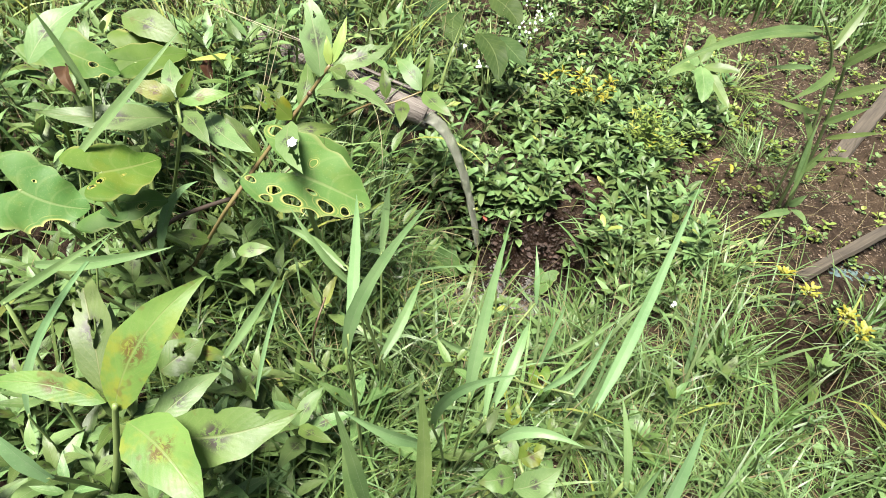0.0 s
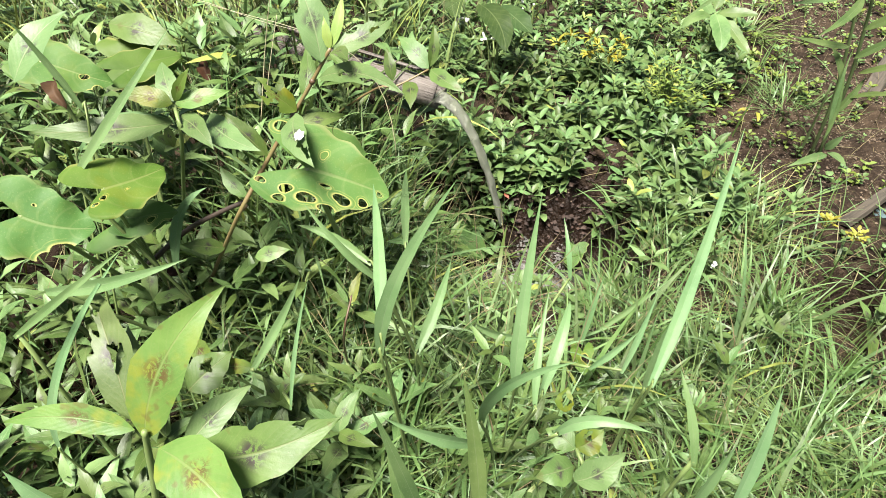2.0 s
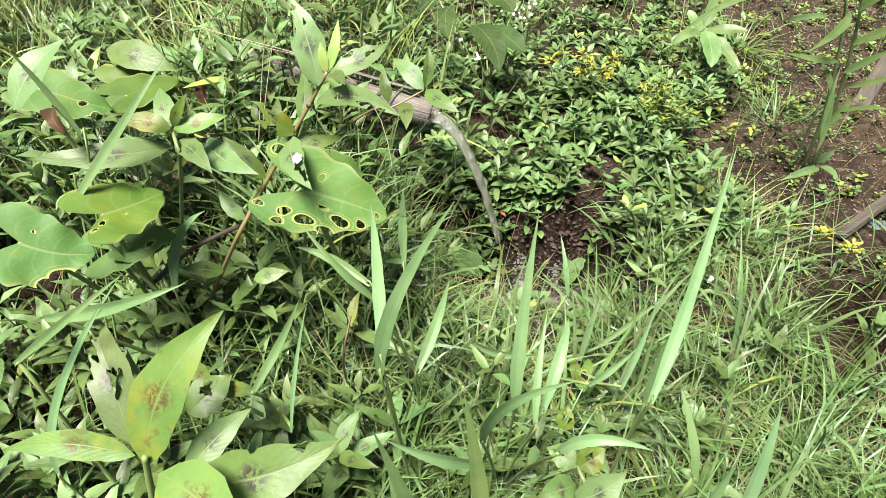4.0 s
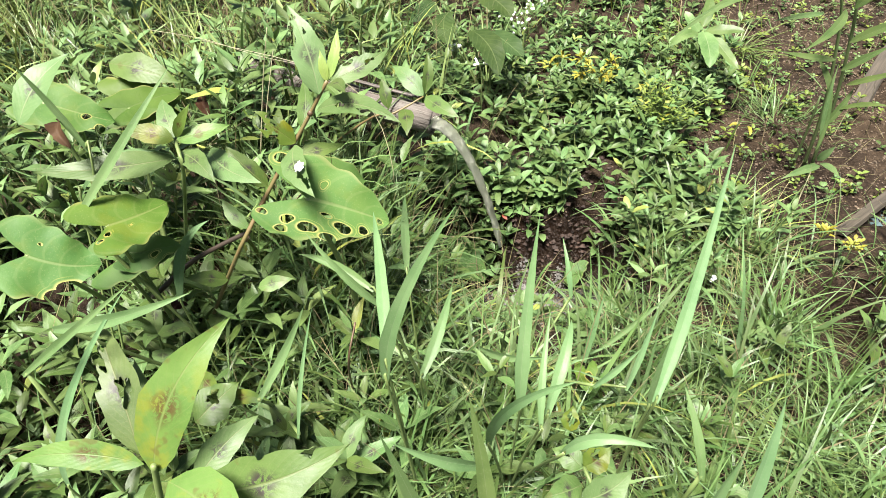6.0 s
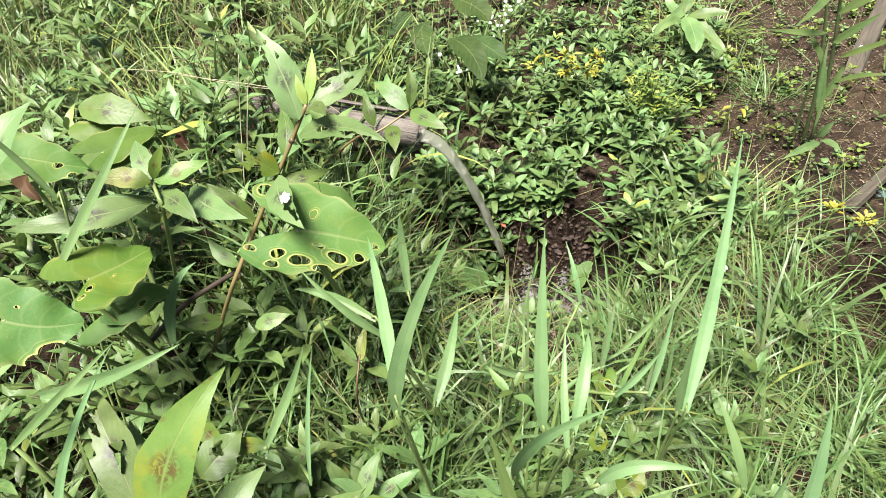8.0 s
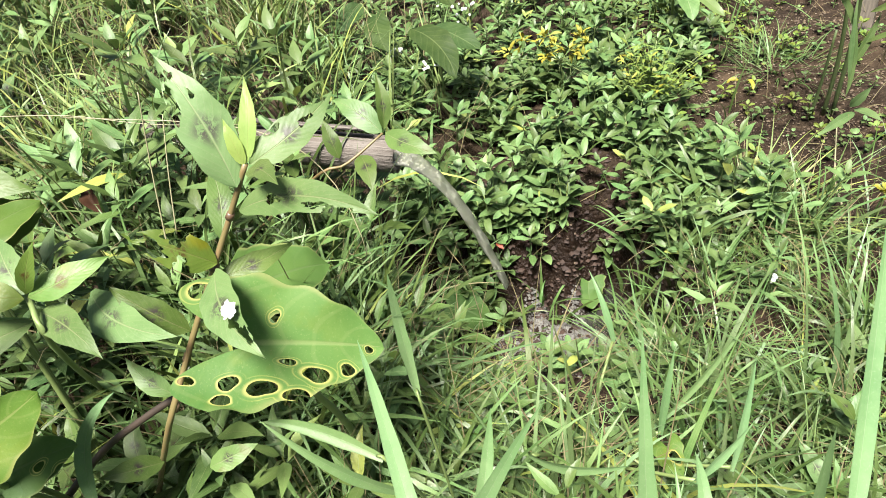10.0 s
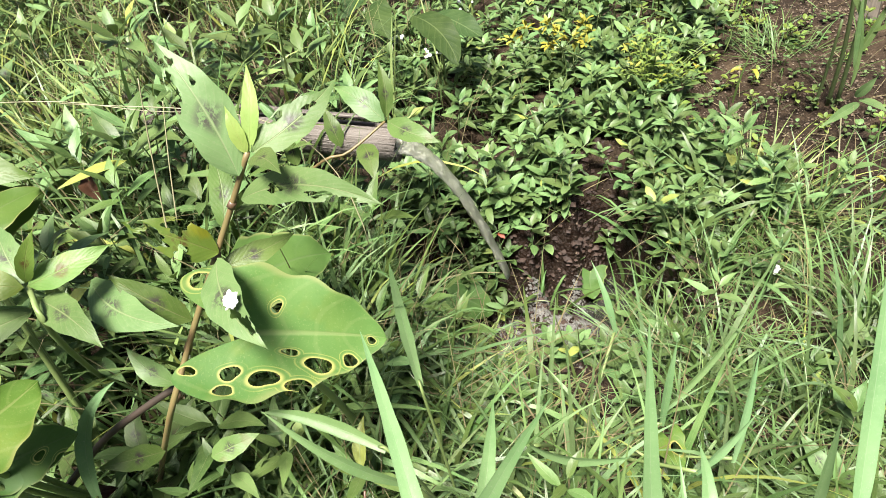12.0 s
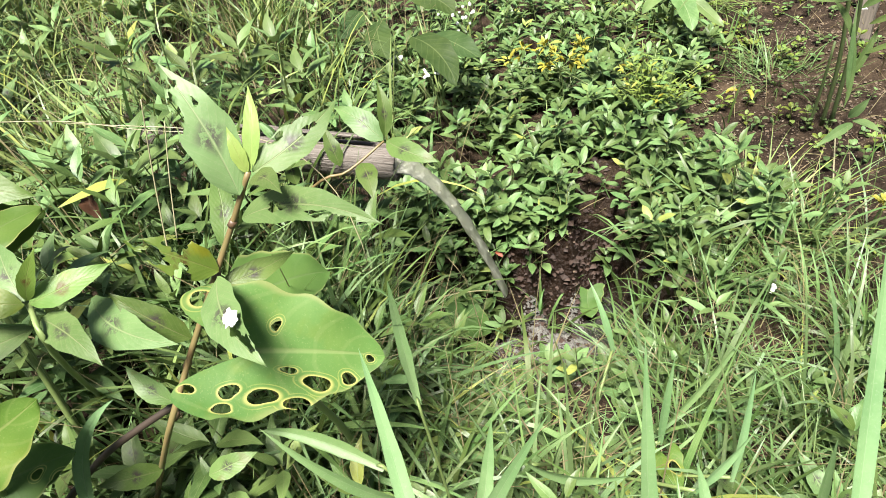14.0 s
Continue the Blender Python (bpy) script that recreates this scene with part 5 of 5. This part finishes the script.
def scatter(protos, places, tilt=8):
    for i, (x, y) in enumerate(places):
        m = pose(*on_ground(x, y), rng.normal(0, tilt), rng.normal(0, tilt), rng.uniform(0, 360))
        copy_thing(protos[i % len(protos)], m)
    for ob in protos:
        for o in list(ob.children_recursive) + [ob]:
            bpy.data.objects.remove(o)


mixed = (M_WEED, M_WEED, M_WEED_PALE, M_COVER)
scatter([weed_proto(rng.uniform(0.16, 0.3), int(rng.integers(3, 6)), rng.uniform(0.08, 0.12), mixed) for _ in range(7)],
        np.vstack([spread(190, -1.7, -0.15, 0.45, 1.5, lambda x, y: sight(x, y) * (1 - 0.5 * clearing(x, y)))[:62], spread(90, -2.2, -0.4, 1.5, 3.2)[:34]]))
scatter([weed_proto(rng.uniform(0.08, 0.16), 3, rng.uniform(0.06, 0.09), mixed) for _ in range(5)],
        np.vstack([spread(140, -0.45, 0.5, 0.55, 1.35, lambda x, y: 0.7 * sight(x, y))[:16], spread(40, 0.4, 1.3, 0.7, 1.6, lambda x, y: 0.6 * (1 - bare(x, y)))[:5]]))


# ---- planks at the edge of the bed ----
def plank(a, b, width, thick, label):
    """A weathered board between two points."""
    a, b = Vector(a), Vector(b)
    ob = plant("plank", tuple(a), label, "plank", "old planks")
    ax = (b - a).normalized()
    side = ax.cross(Vector((0, 0.35, 0.94))).normalized()
    up = side.cross(ax)
    rot = Matrix((ax, side, up)).transposed()
    ob.matrix_world = Matrix.Translation(a) @ rot.to_4x4()
    ln = (b - a).length
    bm = bmesh.new()
    bmesh.ops.create_cube(bm, size=1.0)
    bmesh.ops.scale(bm, vec=(ln, width, thick), verts=bm.verts)
    bmesh.ops.translate(bm, vec=(ln / 2, 0, 0), verts=bm.verts)
    bmesh.ops.subdivide_edges(bm, edges=[e for e in bm.edges if abs((e.verts[0].co - e.verts[1].co).x) > 0.1], cuts=14)
    bmesh.ops.bevel(bm, geom=bm.edges[:], offset=0.002, segments=1, affect="EDGES")
    for v in bm.verts:
        v.co += Vector((0, 0.004 * noise.noise(v.co * 9), 0.003 * noise.noise(v.co * 14 + Vector((5, 0, 0)))))
    me = bpy.data.meshes.new("board")
    bm.to_mesh(me)
    bm.free()
    me.materials.append(M_PLANK)
    part_ob = new("board", me)
    part_ob.parent = ob
    return ob


plank((1.415, 2.174, 0.020), (1.790, 2.635, 0.160), 0.06, 0.022, "weathered brown plank leaning over the bare soil")
plank((1.072, 1.498, 0.020), (1.473, 1.762, 0.100), 0.034, 0.02, "dark weathered plank lying at the edge of the grass")

# ---- yellowing and flowering plants ----
sprig = plant("yellowing_weed", on_ground(0.47, 2.2), "weed twig with bright yellow withering leaves", "weed")
add_stem(sprig, [on_ground(0.47, 2.2), (0.459, 2.222, 0.128), (0.379, 2.217, 0.149), (0.311, 2.213, 0.172)], 0.0025, 0.0015, M_STEM_GREEN, n=10)
add_stem(sprig, [(0.459, 2.222, 0.128), (0.492, 2.161, 0.124), (0.533, 2.103, 0.110)], 0.002, 0.0015, M_STEM_GREEN, n=6)
for a in ((0.420, 2.228, 0.189), (0.406, 2.169, 0.159), (0.438, 2.181, 0.185), (0.351, 2.212, 0.200), (0.302, 2.196, 0.183), (0.530, 2.187, 0.165), (0.503, 2.134, 0.154), (0.474, 2.170, 0.161), (0.519, 2.205, 0.183)):
    for j in range(10):
        d = Vector((rng.normal(0, 1), rng.normal(0, 0.8), rng.normal(0.3, 0.6))).normalized()
        p = Vector(a) + d * rng.uniform(0.0, 0.014) + Vector((0, 0, 0.02))
        add_leaf(sprig, p, p + d * rng.uniform(0.016, 0.036), rng.uniform(0.009, 0.015), M_YELLOW, "lance", (-d.x, -d.y, 1), 0.08, 0.25, 0.1, nu=5, nv=2)
    add_stem(sprig, [(0.459, 2.222, 0.128), a], 0.0012, 0.0008, M_STEM_GREEN, n=3, sides=4)

lime = plant("feathery_weed", on_ground(0.66, 2.02), "feathery lime-green weed turning yellow at its tips", "weed")
for i in range(40):
    f = i / 40
    foot = Vector(on_ground(0.66, 2.02))
    top = Vector((0.634, 2.006, 0.171)) + Vector((0.10 * math.sin(i * 2.4) * math.sqrt(f) + 0.05 * f + rng.normal(0, 0.025), 0.08 * math.cos(i * 2.4) * math.sqrt(f) + rng.normal(0, 0.025), 0.06 - 0.08 * f + rng.normal(0, 0.03)))
    add_stem(lime, [foot, (foot + top) / 2 + Vector((0, 0, 0.03)), top], 0.0016, 0.001, M_STEM_GREEN, n=5, sides=4)
    for j in range(7):
        d = Vector((math.cos(j * 2.1 + i), math.sin(j * 2.1 + i), rng.uniform(-0.1, 0.6))).normalized()
        p = foot.lerp(top, 0.62 + 0.055 * j)
        add_leaf(lime, p, p + d * rng.uniform(0.018, 0.036), 0.0075, M_YELLOW if (i % 5 == 0 and j > 4) else M_LIME, "lance", (-d.x, -d.y, 1), 0.05, 0.2, 0.02, nu=4, nv=2)


def flower_head(place, size, label, material, petals=9):
    ob = plant("yellow_flower", on_ground(place[0], place[1]), label, "flower", "yellow flowers")
    add_stem(ob, [on_ground(place[0], place[1]), place], 0.002, 0.0015, M_STEM_GREEN, n=4, sides=5)
    for j in range(petals * 3):
        a = j * 2.4
        ring = size * (0.15 + 0.75 * (j / (petals * 3)))
        d = Vector((math.cos(a), math.sin(a), rng.uniform(0.1, 1.3)))
        p = Vector(place) + Vector((math.cos(a) * ring, math.sin(a) * ring, rng.normal(0, 0.35) * size))
        add_leaf(ob, p, p + d.normalized() * size * rng.uniform(0.6, 1.0), size * 0.5, material, "ovate", (-d.x, -d.y, 1), 0.08, 0.2, 0.08, nu=5, nv=3, name="petal")
    return ob


YF = "small ragged yellow flower on a short stalk in the grass"
flower_head((0.965, 1.413, 0.100), 0.019, "faded pink-yellow flower on a short stalk", M_YELLOW)
flower_head((1.018, 1.358, 0.100), 0.019, YF, M_YELLOW)
flower_head((1.076, 1.258, 0.120), 0.019, YF, M_YELLOW, 11)
flower_head((1.096, 1.203, 0.120), 0.019, YF, M_YELLOW, 11)

# broad ovate leaves at the back of the low weeds
broad = plant("broadleaf_weed", on_ground(0.10, 2.25), "weed with big rough oval green leaves", "weed", "broadleaf weeds")
for a, b, w in (((0.030, 2.219, 0.327), (0.116, 2.019, 0.264), 0.085), ((0.098, 2.260, 0.300), (0.201, 2.101, 0.281), 0.075), ((0.067, 2.454, 0.360), (0.175, 2.322, 0.326), 0.095), ((-0.055, 2.285, 0.363), (-0.050, 2.141, 0.313), 0.075), ((-0.094, 2.390, 0.357), (-0.175, 2.297, 0.328), 0.06)):
    add_leaf(broad, a, b, w, M_BROAD, "ovate", FACE, 0.06, 0.15, 0.05, nu=18, nv=10)
    add_stem(broad, [on_ground(0.10, 2.25), a], 0.004, 0.0025, M_STEM_GREEN, n=4)
clear = plant("broadleaf_weed", on_ground(0.92, 2.45), "light green rosette of broad pointed leaves over grass", "weed", "broadleaf weeds")
for a, b, w in (((0.855, 2.322, 0.254), (0.852, 2.170, 0.193), 0.085), ((0.865, 2.323, 0.255), (0.981, 2.273, 0.275), 0.05), ((0.876, 2.321, 0.253), (0.956, 2.182, 0.177), 0.055), ((0.844, 2.322, 0.253), (0.794, 2.371, 0.307), 0.05), ((0.857, 2.340, 0.259), (0.903, 2.457, 0.325), 0.05), ((0.839, 2.318, 0.250), (0.721, 2.242, 0.241), 0.045)):
    add_leaf(clear, a, b, w * 0.8, M_COVER, "ovate", FACE, 0.06, 0.15, 0.04, nu=12)
add_stem(clear, [on_ground(0.92, 2.45), (0.855, 2.322, 0.254)], 0.005, 0.004, M_STEM_GREEN, n=4)


def white_cluster(centre, spread_m, count, label):
    ob = plant("white_flowers", on_ground(centre[0], centre[1]), label, "flower", "white flowers")
    c = np.array(centre)
    for j in range(count):
        q = c + rng.normal(0, 1, 3) * np.array(spread_m)
        if j % 4 == 0:
            add_stem(ob, [on_ground(centre[0], centre[1]), c - np.array((0, 0, 0.04)), q], 0.0012, 0.0008, M_STEM_GREEN, n=5, sides=4)
        bm = bmesh.new()
        bmesh.ops.create_icosphere(bm, subdivisions=1, radius=float(rng.uniform(0.0035, 0.0065)))
        for v in bm.verts:
            v.co *= 1 + 0.35 * noise.noise(v.co * 300 + Vector((j, 0, 0)))
            v.co += Vector(q) - ob.location
        me = bpy.data.meshes.new("floret")
        bm.to_mesh(me)
        bm.free()
        me.materials.append(M_WHITE)
        fl = new("floret", me)
        fl.parent = ob
    return ob


white_cluster((0.238, 2.485, 0.282), (0.045, 0.05, 0.035), 34, "loose cluster of tiny white flowers on thin stems")
white_cluster((0.063, 2.098, 0.272), (0.012, 0.012, 0.006), 7, "few tiny white flowers on a thin stem")
white_cluster((-0.019, 2.232, 0.265), (0.012, 0.012, 0.008), 7, "few tiny white flowers on a thin stem")
white_cluster((0.641, 1.279, 0.060), (0.006, 0.006, 0.003), 5, "single small white flower in the grass")

# ---- small taro leaves by the water ----
taro_c = plant("taro", on_ground(0.02, 1.22), "young taro with small round-lobed leaves beside the water", "taro", "taro plants")
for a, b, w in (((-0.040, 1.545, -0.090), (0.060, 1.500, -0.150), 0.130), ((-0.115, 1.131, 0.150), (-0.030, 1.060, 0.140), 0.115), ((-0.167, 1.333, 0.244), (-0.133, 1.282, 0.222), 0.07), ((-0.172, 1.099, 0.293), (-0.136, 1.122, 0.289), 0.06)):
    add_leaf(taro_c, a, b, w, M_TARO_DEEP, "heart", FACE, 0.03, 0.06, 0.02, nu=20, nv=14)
    add_stem(taro_c, [on_ground(0.02, 1.22), a], 0.003, 0.002, M_STEM_GREEN, "stalk", n=4)
taro_d = plant("taro", on_ground(0.36, 1.60), "single round-lobed taro leaf at the rim of the hollow", "taro", "taro plants")
add_leaf(taro_d, (0.343, 1.590, -0.175), (0.336, 1.535, -0.225), 0.092, M_TARO_DEEP, "heart", FACE, 0.03, 0.06, 0.02, nu=20, nv=14, lobe=0.2)
add_stem(taro_d, [on_ground(0.36, 1.60), (0.343, 1.590, -0.175)], 0.003, 0.002, M_STEM_GREEN, "stalk", n=4)
taro_e = plant("taro", on_ground(0.22, 0.95), "low taro leaf with yellow-rimmed holes among the grass", "taro", "taro plants")
add_leaf(taro_e, (0.247, 0.921, 0.155), (0.246, 0.868, 0.144), 0.05, M_TARO, "heart", FACE, 0.03, 0.06, 0.02, holes=((0.3, 0.2, 0.2, 0.3),))
add_stem(taro_e, [on_ground(0.22, 0.95), (0.247, 0.921, 0.155)], 0.003, 0.002, M_STEM_GREEN, "stalk", n=4)

# ---- dead leaves, stalks and litter ----
for a, b, w in (((-0.620, 1.451, 0.534), (-0.588, 1.391, 0.503), 0.036), ((-0.615, 0.904, 0.800), (-0.589, 0.862, 0.782), 0.03), ((-0.574, 0.913, 0.381), (-0.543, 0.915, 0.383), 0.03)):
    dead = plant("dead_leaf", a, "curled red-brown dead leaf caught in the weeds", "leaf", "dead leaves")
    add_leaf(dead, a, b, w * 0.7, M_DRY, "ovate", FACE, 0.2, 0.9, 0.2, nu=14, nv=8)


def stalk(points, r, material, label):
    ob = plant("dry_stalk", points[0], label, "stalk", "thin stalks")
    add_stem(ob, points, r, r * 0.6, material, n=16, sides=5)
    return ob


PALE = "long thin pale grass stalk bent over the weeds"
stalk([(-0.675, 1.400, 0.721), (-0.551, 1.380, 0.705), (-0.430, 1.350, 0.678), (-0.297, 1.327, 0.658)], 0.0008, M_STEM_PALE, PALE)
stalk([(-0.408, 1.189, 0.588), (-0.391, 1.223, 0.665), (-0.375, 1.265, 0.735)], 0.0011, M_STEM_PALE, PALE)
stalk([(-0.239, 1.417, 0.300), (-0.165, 1.257, 0.399), (-0.194, 1.317, 0.540), (-0.295, 1.339, 0.643), (-0.563, 1.385, 0.702)], 0.0012, M_STEM_PALE, PALE)
stalk([(-0.378, 1.056, 0.632), (-0.357, 1.100, 0.753), (-0.334, 1.116, 0.845)], 0.0011, M_STEM_PALE, PALE)
stalk([(-0.282, 1.400, 0.308), (-0.235, 1.346, 0.284), (-0.256, 1.284, 0.193)], 0.003, M_STEM_PALE, "dry straw-coloured stem hanging by the spout")
stalk([(-0.253, 0.898, 0.100), (-0.213, 0.758, 0.395), (-0.196, 0.789, 0.470)], 0.0028, M_STEM_BROWN, "red-brown bare weed stem standing in the grass")
stalk([(0.924, 1.475, 0.020), (0.957, 1.563, 0.030), (1.102, 1.788, 0.030)], 0.003, M_STEM_PALE, "pale dry stem lying across the soil")
stalk([(0.534, 1.594, -0.044), (0.643, 1.622, -0.042), (0.682, 1.737, 0.046), (0.667, 1.878, 0.100)], 0.0022, M_STEM_GREEN, "thin green creeping stem at the edge of the soil")
stalk([(-0.026, 2.168, 0.232), (0.199, 2.200, 0.199), (0.342, 2.235, 0.166)], 0.0014, M_STEM_GREEN, "thin green runner crossing the low weeds")
litter = plant("orange_litter", (0.126, 1.648, -0.030), "small scrap of orange litter beside the stream", "litter")
add_leaf(litter, (0.113, 1.629, 0.000), (0.126, 1.604, 0.000), 0.012, M_ORANGE, "ovate", FACE, 0.15, 0.3, 0.1, nu=8, name="scrap")


def local_tuft(name, label, x, y, count, spread_m, height, width, lean, material):
    xy = np.array((x, y)) + rng.normal(0, 1, (count, 2)) * spread_m
    out = np.arctan2(xy[:, 1] - y, xy[:, 0] - x) + rng.normal(0, 0.4, count)
    return blades(name, label, xy, height, width, lean * 0.35, material, 0.9, az=out, tilt=0.62)


cx, cy, cz = (0.741, 1.540, 0.000)
local_tuft("grass_tuft", "pale straggling grass tuft on the soil edge", cx, cy, 210, 0.06, (0.10, 0.28), (0.003, 0.007), 1.1, M_GRASS_OLD)
local_tuft("dry_grass", "bleached runners of dry grass on the soil edge", cx - 0.03, cy + 0.03, 60, 0.06, (0.12, 0.3), (0.002, 0.004), 1.2, M_STRAW)
cx, cy, cz = (1.156, 2.234, 0.000)
local_tuft("grass_tuft", "small spreading tuft of grass on bare soil", cx, cy, 90, 0.03, (0.07, 0.16), (0.0025, 0.005), 1.2, M_GRASS)
cx, cy, cz = (1.123, 2.663, 0.000)
local_tuft("grass_tuft", "pale arching tuft of grass on the soil", cx, cy, 130, 0.04, (0.1, 0.25), (0.003, 0.006), 1.2, M_GRASS_OLD)
cx, cy, cz = (1.124, 2.133, 0.000)
local_tuft("grass_tuft", "spreading tuft of crab grass on bare soil", cx, cy, 150, 0.07, (0.06, 0.17), (0.0025, 0.0055), 1.3, M_GRASS)

scatter([weed_proto(rng.uniform(0.06, 0.12), 3, rng.uniform(0.05, 0.08), mixed) for _ in range(5)],
        spread(120, -0.7, 0.05, 0.95, 1.5, lambda x, y: 1 - 0.6 * sight(x, y))[:26])


# ---- scraps at the edge of the bed ----
scrap = plant("white_scrap", (1.527, 2.318, 0.030), "white broken plastic scrap lying by the plank", "litter")
bm = bmesh.new()
bmesh.ops.create_cube(bm, size=1.0)
bmesh.ops.scale(bm, vec=(0.06, 0.02, 0.07), verts=bm.verts)
bmesh.ops.subdivide_edges(bm, edges=bm.edges[:], cuts=3, use_grid_fill=True)
for v in bm.verts:
    v.co += Vector((0.008 * noise.noise(v.co * 40), 0.006 * noise.noise(v.co * 30 + Vector((3, 0, 0))), 0.01 * noise.noise(v.co * 35 + Vector((0, 7, 0)))))
scrap_me = bpy.data.meshes.new("shard")
bm.to_mesh(scrap_me)
bm.free()
scrap_me.materials.append(M_WHITE)
shard = new("shard", scrap_me)
shard.parent = scrap
shard.rotation_euler = (0.3, 0.2, 0.5)
tx, ty, tz = (1.280, 1.576, 0.020)
chips("net_scraps", "dark blue-green plastic scraps in the grass", np.array((tx, ty)) + rng.normal(0, 1, (70, 2)) * np.array((0.045, 0.02)), (0.003, 0.009), M_TEAL)

for a, b, w in (((0.962, 2.058, 0.030), (0.931, 2.069, 0.020), 0.03), ((0.985, 2.049, 0.030), (0.983, 2.007, 0.020), 0.025)):
    dead = plant("fallen_leaf", a, "yellow fallen leaf lying on the bare soil", "leaf", "fallen leaves")
    add_leaf(dead, a, b, w * 0.55, M_YELLOW, "ovate", (0, -0.2, 1), 0.15, 0.5, 0.08, nu=8)
blades("dry_grass", "dry stems and roots lying on the bare soil", spread(1100, 0.6, 2.1, 1.35, 3.2, lambda x, y: 0.25 + 0.75 * bare(x, y)), (0.03, 0.16), (0.0012, 0.0026), 1.6, M_STRAW, 0.5)

# ---- tall pale grass at the foot of the bank ----
xy, out_az = tufted(spread(46, -0.45, 0.10, 0.70, 1.30, lambda x, y: clearing(x, y) * sight(x, y)), 4, 9, 0.02)
blades("grass", "tall pale arching grass blades at the foot of the bank", xy, (0.20, 0.38), (0.008, 0.015), 0.45, M_GRASS_BAND, 1.3, az=out_az)
